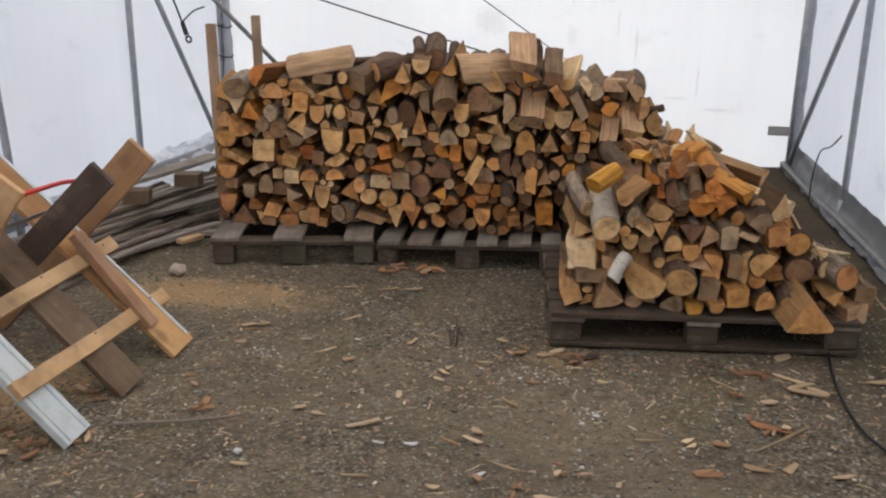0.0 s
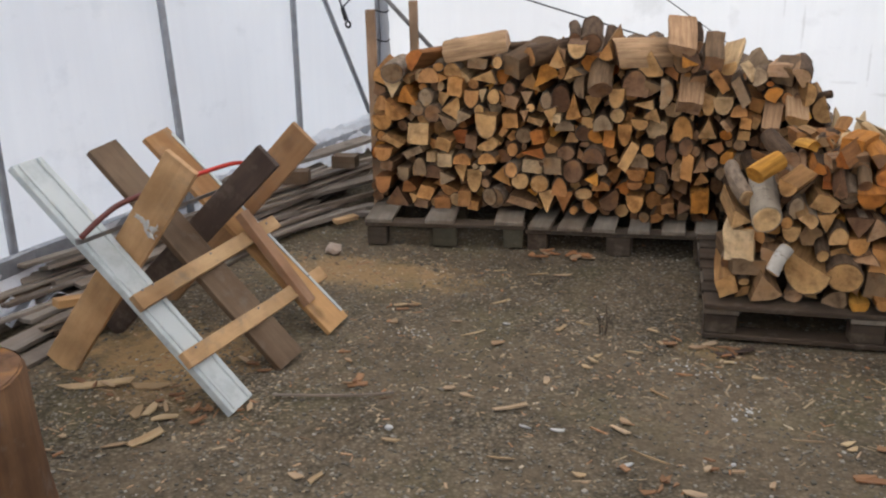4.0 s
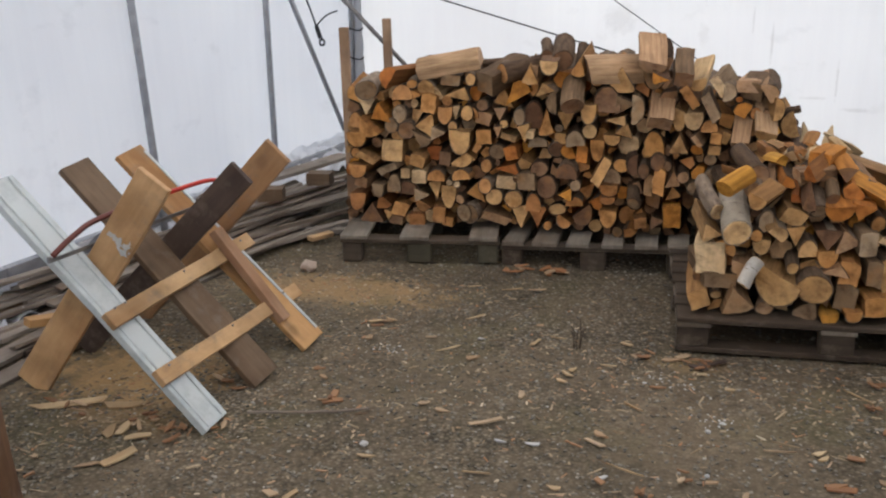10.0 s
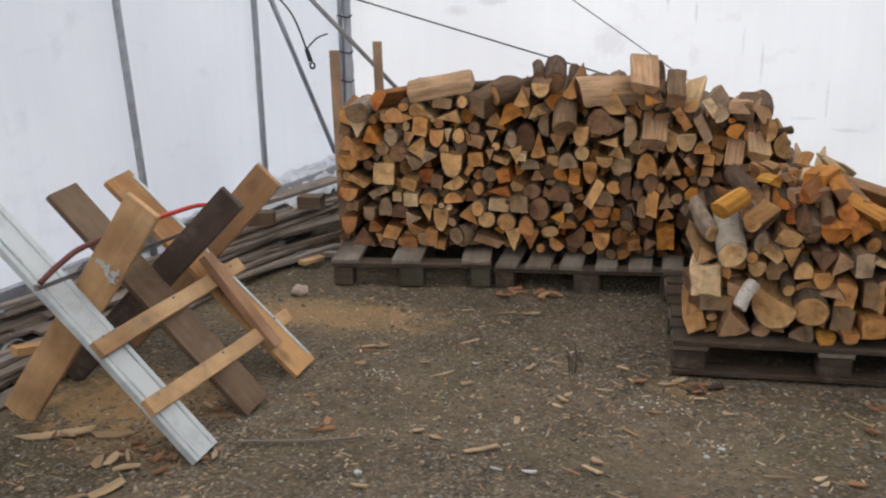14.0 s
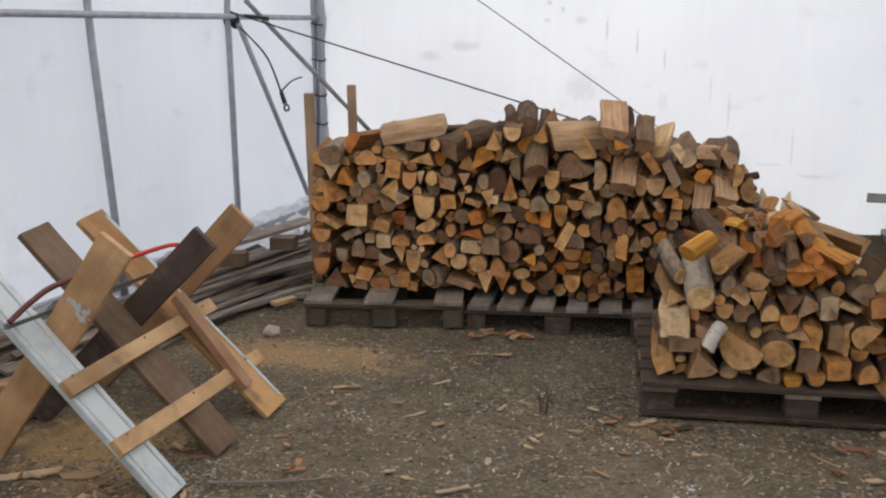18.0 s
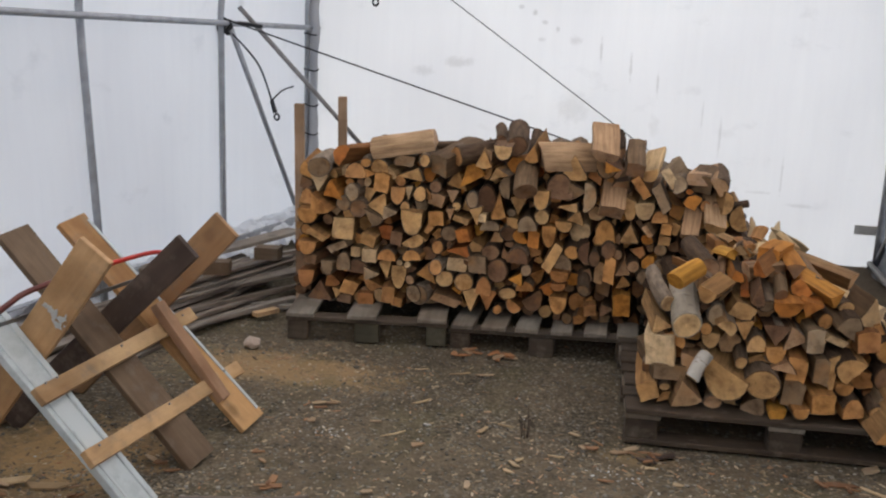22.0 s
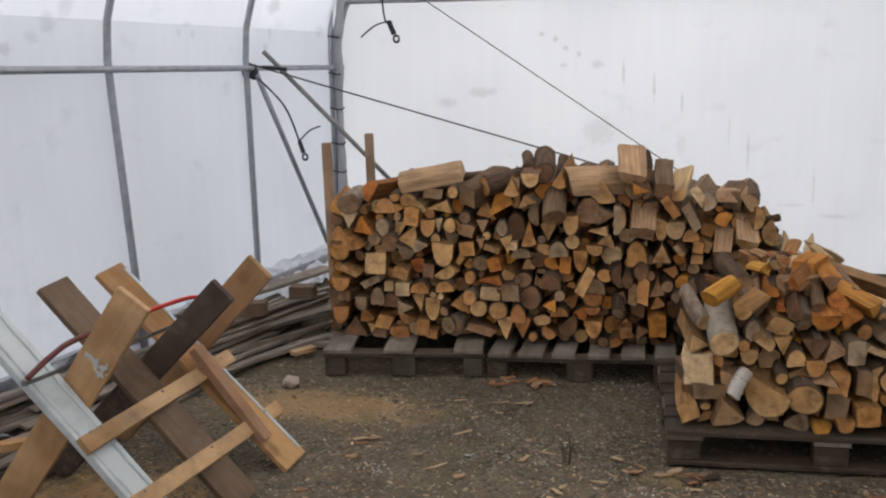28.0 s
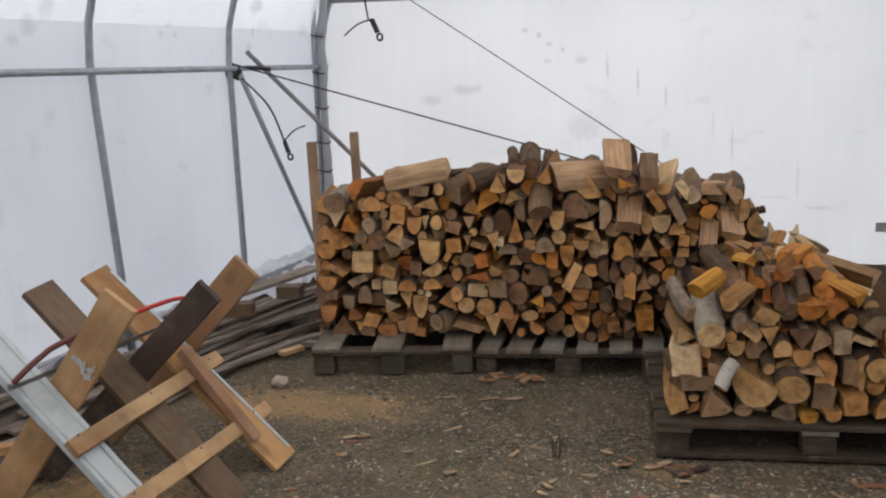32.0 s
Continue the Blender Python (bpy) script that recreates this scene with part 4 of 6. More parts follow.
def stack_tones(u, v, r_):
    # more brown low and right: weak light near the ground is in the tones
    if u > -0.75 and 0.5 <= v < 0.62 or -0.75 < u <= -0.45 and v < 0.5:
        return pick_tone(r_, (("orange", 0.09), ("ochre", 0.24), ("tan", 0.16), ("grey", 0.11)))
    if u > -0.45 and v < 0.5:
        return pick_tone(r_, (("orange", 0.08), ("ochre", 0.16), ("tan", 0.08), ("grey", 0.08)))
    return pick_tone(r_, (("orange", 0.10), ("ochre", 0.28), ("tan", 0.24), ("pale", 0.06), ("grey", 0.10)))


# logs of the tall stack that stand out
key_stack(-1.745, 0.789, 0.115, 0.098, "tri", 90, "pale")
key_stack(-1.660, 0.762, 0.127, 0.104, "tri", 150, "orange")
key_stack(-1.716, 0.684, 0.127, 0.115, "wedge", -75, "ochre")
key_stack(-1.553, 0.753, 0.084, 0.089, "round", 0, "grey")
key_stack(-1.597, 0.691, 0.072, 0.075, "round", 0, "grey")
key_stack(-1.405, 0.696, 0.115, 0.133, "tri", 125, "tan")
key_stack(-1.387, 0.814, 0.092, 0.110, "block", 0, "ochre")
key_stack(-1.407, 0.902, 0.101, 0.072, "half", 90, "tan")
key_stack(-1.527, 0.875, 0.104, 0.081, "half", 90, "ochre")
key_stack(-1.474, 0.811, 0.043, 0.049, "round", 0, "pale")
key_stack(-1.240, 0.868, 0.138, 0.072, "tri", 10, "tan")
key_stack(-1.303, 0.751, 0.081, 0.092, "half", -90, "ochre")
key_stack(-1.247, 0.766, 0.043, 0.075, "tri", 90, "pale")
key_stack(-1.262, 0.694, 0.049, 0.055, "round", 0, "tan")
key_stack(-1.213, 0.618, 0.121, 0.127, "half", -90, "tan")
key_stack(-1.173, 0.775, 0.066, 0.078, "round", 0, "tan")
key_stack(-1.506, 0.674, 0.087, 0.092, "round", 0, "brown")
key_stack(-1.421, 0.631, 0.104, 0.092, "wedge", -45, "grey")
key_stack(-1.602, 0.555, 0.133, 0.121, "block", 8, "tan")
key_stack(-1.789, 0.612, 0.104, 0.087, "half", -90, "ochre")
key_stack(-1.811, 0.712, 0.075, 0.081, "half", 90, "ochre")
key_stack(-1.689, 0.594, 0.055, 0.061, "round", 0, "brown")
key_stack(-1.270, 0.937, 0.110, 0.063, "block", 0, "grey")
key_stack(-1.163, 0.948, 0.052, 0.055, "round", 0, "pale")
key_stack(-1.335, 0.660, 0.075, 0.081, "tri", 60, "grey")
key_stack(-1.733, 0.516, 0.133, 0.075, "slab", -35, "tan")
key_stack(-1.803, 0.533, 0.063, 0.063, "round", 0, "ochre")
key_stack(-1.783, 0.442, 0.107, 0.072, "half", -90, "ochre")
key_stack(-1.614, 0.461, 0.127, 0.081, "slab", 35, "grey")
key_stack(-1.532, 0.428, 0.058, 0.055, "block", 8, "pale")
key_stack(-1.437, 0.427, 0.081, 0.078, "block", 4, "pale")
key_stack(-1.442, 0.511, 0.104, 0.081, "block", -8, "tan")
key_stack(-1.345, 0.435, 0.098, 0.058, "half", 90, "ochre")
key_stack(-1.361, 0.359, 0.078, 0.110, "tri", 105, "tan")
key_stack(-1.426, 0.326, 0.087, 0.075, "tri", -60, "grey")
key_stack(-1.426, 0.257, 0.084, 0.078, "half", -120, "ochre")
key_stack(-1.459, 0.181, 0.087, 0.069, "block", 5, "ochre")
key_stack(-1.282, 0.314, 0.084, 0.130, "half", -90, "tan")
key_stack(-1.333, 0.215, 0.075, 0.098, "block", 0, "ochre")
key_stack(-1.586, 0.380, 0.078, 0.101, "half", 90, "grey")
key_stack(-1.507, 0.353, 0.127, 0.069, "half", 90, "brown")
key_stack(-1.672, 0.336, 0.072, 0.078, "half", -90, "grey")
key_stack(-1.798, 0.263, 0.084, 0.095, "half", -90, "ochre")
key_stack(-1.654, 0.270, 0.084, 0.095, "wedge", -80, "ochre")
key_stack(-1.719, 0.204, 0.150, 0.110, "tri", -90, "brown")
key_stack(-1.559, 0.228, 0.107, 0.092, "block", -15, "ochre")
key_stack(-1.579, 0.172, 0.092, 0.052, "block", 0, "brown")
key_stack(-1.272, 0.399, 0.032, 0.032, "round", 0, "pale")
key_stack(-1.228, 0.397, 0.032, 0.032, "round", 0, "pale")
key_stack(-1.213, 0.313, 0.049, 0.052, "round", 0, "tan")
key_stack(-1.211, 0.523, 0.121, 0.075, "half", -45, "tan")
key_stack(-1.301, 0.525, 0.075, 0.081, "block", 0, "brown")
key_stack(-1.291, 0.175, 0.069, 0.058, "block", 0, "ochre")
key_stack(-1.202, 0.447, 0.104, 0.063, "half", 100, "ochre")
key_stack(-1.191, 0.238, 0.081, 0.098, "round", 0, "grey")
key_stack(-1.774, 0.379, 0.092, 0.058, "block", 0, "brown")
key_stack(-1.082, 0.951, 0.133, 0.110, "slab", 35, "grey")
key_stack(-0.983, 0.982, 0.087, 0.098, "half", 60, "ochre")
key_stack(-0.850, 0.976, 0.075, 0.087, "block", 4, "tan")
key_stack(-0.909, 0.882, 0.133, 0.133, "wedge", 55, "orange")
key_stack(-0.990, 0.856, 0.104, 0.121, "tri", 140, "tan")
key_stack(-1.010, 0.767, 0.069, 0.075, "tri", 90, "tan")
key_stack(-1.092, 0.746, 0.104, 0.081, "block", -8, "tan")
key_stack(-0.753, 1.027, 0.087, 0.069, "half", -90, "tan")
key_stack(-0.764, 0.908, 0.098, 0.069, "tri", 45, "tan")
key_stack(-0.835, 0.897, 0.052, 0.058, "half", -90, "ochre")
key_stack(-0.734, 0.841, 0.052, 0.115, "half", 180, "grey")
key_stack(-0.663, 0.747, 0.087, 0.104, "tri", 90, "tan")
key_stack(-0.832, 0.773, 0.104, 0.144, "half", 90, "brown")
key_stack(-0.760, 0.738, 0.078, 0.138, "tri", -90, "ochre")
key_stack(-0.903, 0.761, 0.058, 0.081, "round", 0, "grey")
key_stack(-1.152, 0.776, 0.075, 0.063, "half", 90, "ochre")
key_stack(-0.982, 0.722, 0.043, 0.038, "round", 0, "tan")
key_stack(-0.545, 0.789, 0.081, 0.098, "half", -90, "tan")
key_stack(-1.096, 0.817, 0.058, 0.058, "round", 0, "brown")
key_stack(-1.093, 0.646, 0.092, 0.084, "block", 12, "ochre")
key_stack(-0.960, 0.651, 0.098, 0.052, "slab", -12, "tan")
key_stack(-1.007, 0.683, 0.040, 0.063, "tri", 90, "tan")
key_stack(-0.882, 0.678, 0.075, 0.104, "tri", 100, "tan")
key_stack(-0.840, 0.675, 0.043, 0.046, "block", 0, "pale")
key_stack(-0.806, 0.631, 0.098, 0.055, "half", 90, "grey")
key_stack(-0.688, 0.653, 0.069, 0.061, "block", 0, "tan")
key_stack(-0.607, 0.657, 0.104, 0.092, "half", 100, "grey")
key_stack(-0.939, 0.573, 0.087, 0.081, "block", 20, "orange")
key_stack(-1.017, 0.572, 0.089, 0.078, "round", 0, "grey")
key_stack(-1.174, 0.530, 0.087, 0.098, "tri", 180, "tan")
key_stack(-1.074, 0.498, 0.061, 0.072, "round", 0, "ochre")
key_stack(-1.074, 0.397, 0.072, 0.078, "round", 0, "ochre")
key_stack(-0.965, 0.487, 0.133, 0.063, "tri", 5, "orange")
key_stack(-0.968, 0.408, 0.115, 0.078, "block", 0, "pale")
key_stack(-1.028, 0.333, 0.089, 0.084, "round", 0, "tan")
key_stack(-0.925, 0.323, 0.095, 0.089, "round", 0, "tan")
key_stack(-0.856, 0.429, 0.104, 0.098, "block", 10, "grey")
key_stack(-0.752, 0.400, 0.115, 0.121, "round", 0, "brown")
key_stack(-0.795, 0.490, 0.087, 0.081, "round", 0, "brown")
key_stack(-1.138, 0.346, 0.104, 0.110, "tri", 130, "ochre")
key_stack(-1.022, 0.212, 0.173, 0.092, "slab", -25, "tan")
key_stack(-0.888, 0.229, 0.092, 0.133, "tri", 95, "tan")
key_stack(-0.798, 0.231, 0.098, 0.121, "tri", 90, "ochre")
key_stack(-0.820, 0.311, 0.084, 0.095, "half", 90, "ochre")
key_stack(-0.742, 0.190, 0.043, 0.043, "round", 0, "ochre")
key_stack(-0.696, 0.277, 0.089, 0.055, "round", 0, "tan")
key_stack(-0.658, 0.214, 0.084, 0.072, "half", -120, "ochre")
key_stack(-0.650, 0.372, 0.069, 0.069, "tri", 0, "orange")
key_stack(-0.647, 0.493, 0.115, 0.081, "half", 90, "brown")
key_stack(-0.646, 0.588, 0.078, 0.084, "half", 200, "orange")
key_stack(-0.573, 0.580, 0.063, 0.092, "block", 0, "orange")
key_stack(-0.599, 0.422, 0.055, 0.055, "round", 0, "grey")
key_stack(-0.563, 0.256, 0.104, 0.133, "half", -60, "brown")
key_stack(-0.606, 0.328, 0.092, 0.052, "half", 90, "ochre")
key_stack(-1.160, 0.236, 0.098, 0.104, "round", 0, "grey")
key_stack(-0.537, 0.701, 0.072, 0.078, "round", 0, "tan")
key_stack(-0.704, 0.596, 0.087, 0.075, "round", 0, "brown")
key_stack(-0.399, 0.958, 0.144, 0.138, "tri", 30, "tan")
key_stack(-0.456, 0.861, 0.133, 0.127, "half", 90, "brown")
key_stack(-0.371, 0.835, 0.092, 0.104, "tri", 60, "grey")
key_stack(-0.411, 0.760, 0.104, 0.052, "tri", 0, "tan")
key_stack(-0.302, 0.818, 0.063, 0.144, "half", 0, "grey")
key_stack(-0.485, 0.803, 0.087, 0.063, "half", -60, "ochre")
key_stack(-0.100, 0.775, 0.072, 0.127, "half", -100, "tan")
key_stack(-0.032, 0.767, 0.095, 0.098, "half", -85, "pale")
key_stack(-0.055, 0.888, 0.104, 0.127, "slab", -50, "ochre")
key_stack(0.046, 0.843, 0.104, 0.156, "slab", -52, "grey")
key_stack(0.047, 0.747, 0.081, 0.063, "half", 90, "ochre")
key_stack(-0.232, 0.963, 0.104, 0.087, "half", -90, "grey")
key_stack(-0.367, 0.705, 0.092, 0.081, "tri", 135, "tan")
key_stack(-0.426, 0.655, 0.089, 0.055, "half", -90, "tan")
key_stack(-0.216, 0.645, 0.107, 0.133, "half", 90, "ochre")
key_stack(-0.094, 0.655, 0.092, 0.104, "tri", -90, "tan")
key_stack(-0.010, 0.676, 0.063, 0.063, "slab", -50, "tan")
key_stack(0.078, 0.628, 0.063, 0.049, "block", 0, "tan")
key_stack(0.082, 0.691, 0.058, 0.063, "block", 0, "ochre")
key_stack(-0.498, 0.599, 0.072, 0.115, "half", -90, "ochre")
key_stack(-0.471, 0.496, 0.110, 0.167, "slab", 62, "tan")
key_stack(-0.417, 0.470, 0.087, 0.075, "half", 90, "grey")
key_stack(-0.431, 0.401, 0.104, 0.063, "half", -90, "ochre")
key_stack(-0.432, 0.347, 0.075, 0.040, "half", -90, "ochre")
key_stack(-0.427, 0.251, 0.087, 0.087, "half", -90, "ochre")
key_stack(-0.373, 0.527, 0.078, 0.066, "round", 0, "ochre")
key_stack(-0.314, 0.542, 0.052, 0.104, "half", 180, "brown")
key_stack(-0.232, 0.429, 0.049, 0.121, "block", 0, "tan")
key_stack(-0.179, 0.460, 0.063, 0.138, "block", 0, "ochre")
key_stack(-0.113, 0.484, 0.075, 0.092, "tri", 30, "tan")
key_stack(-0.063, 0.491, 0.058, 0.055, "round", 0, "tan")
key_stack(-0.007, 0.434, 0.066, 0.066, "round", 0, "grey")
key_stack(0.062, 0.579, 0.061, 0.061, "round", 0, "grey")
key_stack(0.077, 0.493, 0.072, 0.072, "round", 0, "grey")
key_stack(0.059, 0.374, 0.075, 0.115, "block", 0, "grey")
key_stack(-0.298, 0.330, 0.061, 0.058, "round", 0, "grey")
key_stack(-0.106, 0.281, 0.092, 0.127, "block", 10, "orange")
key_stack(-0.261, 0.241, 0.066, 0.066, "block", 10, "ochre")
key_stack(-0.107, 0.399, 0.072, 0.072, "tri", 40, "ochre")
key_stack(-0.149, 0.536, 0.052, 0.058, "round", 0, "tan")
key_stack(-0.191, 0.562, 0.069, 0.081, "round", 0, "brown")
key_stack(-0.258, 0.514, 0.052, 0.081, "round", 0, "brown")
key_stack(-0.176, 0.238, 0.075, 0.069, "tri", 60, "brown")
key_stack(0.214, 0.943, 0.110, 0.063, "block", 5, "rosy")
key_stack(0.309, 0.916, 0.087, 0.095, "half", 30, "tan")
key_stack(0.130, 0.916, 0.063, 0.087, "half", 0, "grey")
key_stack(0.363, 0.843, 0.046, 0.115, "half", 0, "tan")
key_stack(0.422, 0.768, 0.092, 0.133, "half", 200, "tan")
key_stack(0.107, 0.691, 0.092, 0.069, "block", -10, "tan")
pile_log("logs of the tall stack", -0.189, 4.74, 0.761, 0.128, 0.100, "block", 0, "rosy", "rosy", 2, 32, 0.30)
pile_log("logs of the tall stack", 0.193, 4.74, 0.662, 0.089, 0.069, "half", -90, "tan", "rosy", -5, 36, 0.30)
pile_log("logs of the tall stack", 0.310, 4.74, 0.716, 0.106, 0.071, "half", -95, "tan", "rosy", 4, 36, 0.30)
pile_log("logs of the tall stack", -0.300, 4.74, 0.352, 0.057, 0.057, "round", 0, "grey", "brown", 6, 22, 0.30)
# pieces along the top of the stack
pile_log("logs of the tall stack", -1.714, 4.74, 0.884, 0.115, 0.103, "round", 0, "grey", "brown", 10, 0, 0.38)
pile_log("logs of the tall stack", -1.598, 4.76, 0.952, 0.122, 0.110, "half", 150, "orange", "ochre", -36, 2, 0.3)
pile_log("logs of the tall stack", -1.444, 4.86, 0.992, 0.118, 0.112, "half", 75, "rosy", "rosy", -90, 11, 0.33)
pile_log("logs of the tall stack", -1.131, 4.95, 1.014, 0.043, 0.036, "round", 0, "brown", "brown", -75, 2, 0.2)
pile_log("logs of the tall stack", -1.073, 4.74, 0.935, 0.128, 0.117, "block", 0, "grey", "grey", -22, 12, 0.34)
pile_log("logs of the tall stack", -1.147, 4.74, 0.954, 0.056, 0.059, "round", 0, "tan", "brown", 0, 2, 0.36)
pile_log("logs of the tall stack", -0.982, 4.76, 0.986, 0.093, 0.099, "round", 0, "ochre", "brown", -38, 5, 0.3)
pile_log("logs of the tall stack", -0.844, 4.76, 0.979, 0.087, 0.093, "wedge", -90, "tan", "tan", 5, 5, 0.36)
pile_log("logs of the tall stack", -0.694, 4.84, 1.045, 0.105, 0.099, "round", 0, "brown", "brown", 6, 17, 0.24)
pile_log("logs of the tall stack", -0.776, 4.86, 1.069, 0.053, 0.053, "round", 0, "brown", "brown", 10, 12, 0.22)
pile_log("logs of the tall stack", -0.611, 4.80, 1.019, 0.075, 0.099, "wedge", -100, "ochre", "tan", -6, 15, 0.26)
pile_log("logs of the tall stack", -0.746, 4.74, 1.020, 0.092, 0.069, "half", -90, "tan", "brown", 3, 8, 0.36)
pile_log("logs of the tall stack", -0.613, 4.66, 0.846, 0.119, 0.096, "round", 0, "brown", "grey", 5, 21, 0.26)
pile_log("logs of the tall stack", -0.570, 4.84, 1.012, 0.140, 0.135, "half", 90, "brown", "rosy", -68, 0, 0.3)
pile_log("logs of the tall stack", -0.240, 4.74, 1.032, 0.138, 0.078, "half", -95, "rosy", "rosy", 6, 33, 0.23)
pile_log("logs of the tall stack", -0.195, 4.70, 0.985, 0.085, 0.055, "tri", -60, "orange", "brown", 6, 10, 0.22)
pile_log("logs of the tall stack", -0.090, 4.76, 0.974, 0.097, 0.074, "block", 0, "brown", "grey", 2, 23, 0.26)
pile_log("logs of the tall stack", -0.028, 4.80, 0.952, 0.098, 0.075, "half", -70, "tan", "pale", -8, 20, 0.26)
pile_log("logs of the tall stack", -0.167, 4.84, 1.040, 0.041, 0.060, "wedge", 90, "brown", "brown", 6, 20, 0.22)
pile_log("logs of the tall stack", 0.080, 4.80, 0.940, 0.100, 0.110, "slab", -55, "pale", "grey", -12, 8, 0.26)
pile_log("logs of the tall stack", 0.233, 4.84, 0.915, 0.116, 0.099, "block", 0, "grey", "grey", -10, 8, 0.22)
stack = packed(in_stack, (-1.885, 0.14), (0.75, 1.1), ((0.052, 8), (0.045, 34), (0.038, 84), (0.031, 96), (0.024, 80), (0.018, 40)), 4000, 5, KEPT_STACK)
fill_pile(stack, len(KEPT_STACK), 0.151, stack_place, 0.40, stack_tones, "logs of the tall stack", 7.5, 0.065, 21)


def dark_fill(name, rows_, label):
    """Logs deep in a pile, of which only slivers show between those in front: one joined mesh. Dark bark on their ends
    too puts shade into the gaps.
    """
    vs, fs = [], []
    for (x, y, z, r, l, yaw) in rows_:
        b = len(vs)
        c, s = math.cos(radians(yaw)), math.sin(radians(yaw))
        for yy in (0, l):
            for k in range(8):
                a = 2 * math.pi * k / 8
                px = r * math.cos(a)
                vs.append((x + px * c - yy * s, y + yy * c + px * s, z + r * math.sin(a)))
        for k in range(8):
            fs.append((b + k, b + (k + 1) % 8, b + 8 + (k + 1) % 8, b + 8 + k))
        fs.append(tuple(b + k for k in range(7, -1, -1)))
        fs.append(tuple(b + 8 + k for k in range(8)))
    m = bpy.data.meshes.new(name)
    m.from_pydata(vs, [], fs)
    m.materials.append(BARK)
    return tagged(new(name, m), label, "firewood", kind="stuff")


fill = []
r2 = random.Random(4)
for row, y in enumerate((5.09, 5.46)):
    v = 0.21
    while v < 1.0:
        u = -1.80 + 0.05 * (row % 2)
        while u < 0.70:
            r = r2.uniform(0.045, 0.062)
            if v + r < float(np.interp(u, top_u, top_v)) - 0.02:
                fill.append((u, y + r2.uniform(-0.03, 0.05), v + r2.uniform(-0.01, 0.01), r, 0.38, r2.gauss(0, 2)))
            u += 2 * r * 0.98
        v += 0.105
dark_fill("inner_firewood", fill, "brown firewood logs in the inner rows of the tall stack")


# ---- the loose heap on the near pallet ----
HEAP_TOP = [(0.0, 0.46), (0.08, 0.58), (0.2, 0.66), (0.42, 0.72), (0.62, 0.72), (0.8, 0.64), (0.95, 0.53), (1.08, 0.40), (1.22, 0.26), (1.34, 0.16)]
hu, hv = [p[0] for p in HEAP_TOP], [p[1] for p in HEAP_TOP]


def in_heap(u, v, r):
    return 0.02 + r + (0.05 if v > 0.33 else 0.0) <= u <= 1.3 and 0.145 + r * 0.9 <= v <= float(np.interp(u, hu, hv)) - r * 0.9


def heap_place(u, v, out, yaw, pitch, r_):
    back = 0.22 * max(0.0, v - 0.2) + 0.09 * noise.noise(Vector((u * 4, v * 4, 8))) + 0.10 * max(0, u - 0.8)
    return pose(u + 0.0, 3.78 + 0.07 * u + back - out, v, min(4 + pitch, 10 - 16 * max(0.0, v - 0.4)), r_.uniform(-10, 10), yaw - 4 + 14 * u)


def heap_tones(u, v, r_):
    if u > 0.35 and v > 0.45:
        return pick_tone(r_, (("orange", 0.28), ("ochre", 0.16), ("tan", 0.20), ("grey", 0.09)))
    return pick_tone(r_, (("orange", 0.06), ("ochre", 0.25), ("tan", 0.30), ("pale", 0.10), ("grey", 0.10)))


# logs of the loose heap that stand out
key_heap(0.232, 0.672, 0.066, 0.073, "tri", 60, "tan")
key_heap(0.387, 0.557, 0.116, 0.087, "block", -18, "tan")
key_heap(0.329, 0.494, 0.087, 0.063, "half", 40, "tan")
key_heap(0.398, 0.485, 0.072, 0.082, "tri", 95, "tan")
key_heap(0.250, 0.487, 0.046, 0.046, "round", 0, "ochre")
key_heap(0.283, 0.538, 0.060, 0.087, "round", 0, "grey")
key_heap(0.076, 0.386, 0.134, 0.134, "block", 12, "pale")
key_heap(0.122, 0.301, 0.133, 0.071, "block", 8, "grey")
key_heap(0.129, 0.431, 0.091, 0.065, "half", 60, "ochre")
key_heap(0.271, 0.436, 0.070, 0.070, "half", -90, "tan")
key_heap(0.207, 0.349, 0.095, 0.086, "half", -100, "tan")
key_heap(0.394, 0.371, 0.046, 0.050, "round", 0, "tan")
key_heap(0.046, 0.215, 0.099, 0.099, "block", 24, "tan")
key_heap(0.202, 0.225, 0.128, 0.133, "wedge", -80, "tan")
key_heap(0.344, 0.285, 0.186, 0.176, "half", -110, "tan")
key_heap(0.484, 0.289, 0.131, 0.124, "round", 0, "tan")
key_heap(0.703, 0.545, 0.056, 0.063, "round", 0, "ochre")
key_heap(0.449, 0.441, 0.075, 0.065, "half", 90, "tan")
key_heap(0.522, 0.477, 0.106, 0.082, "tri", 90, "brown")
key_heap(0.597, 0.475, 0.092, 0.102, "tri", 50, "tan")
key_heap(0.527, 0.400, 0.089, 0.067, "half", -90, "ochre")
key_heap(0.554, 0.365, 0.106, 0.053, "tri", 20, "tan")
key_heap(0.609, 0.353, 0.079, 0.111, "block", 0, "ochre")
key_heap(0.605, 0.252, 0.088, 0.124, "block", 0, "grey")
key_heap(0.738, 0.334, 0.077, 0.188, "tri", 100, "tan")
key_heap(0.813, 0.368, 0.109, 0.109, "half", 150, "tan")
key_heap(0.795, 0.288, 0.065, 0.055, "half", -90, "ochre")
key_heap(0.720, 0.233, 0.096, 0.086, "block", 10, "ochre")
key_heap(0.834, 0.224, 0.091, 0.072, "half", 90, "ochre")
key_heap(0.554, 0.163, 0.074, 0.048, "half", -90, "orange")
key_heap(0.639, 0.188, 0.072, 0.043, "half", -90, "ochre")
key_heap(0.751, 0.475, 0.102, 0.053, "slab", -30, "pale")
key_heap(0.866, 0.487, 0.097, 0.088, "block", 10, "ochre")
key_heap(0.951, 0.449, 0.098, 0.102, "round", 0, "ochre")
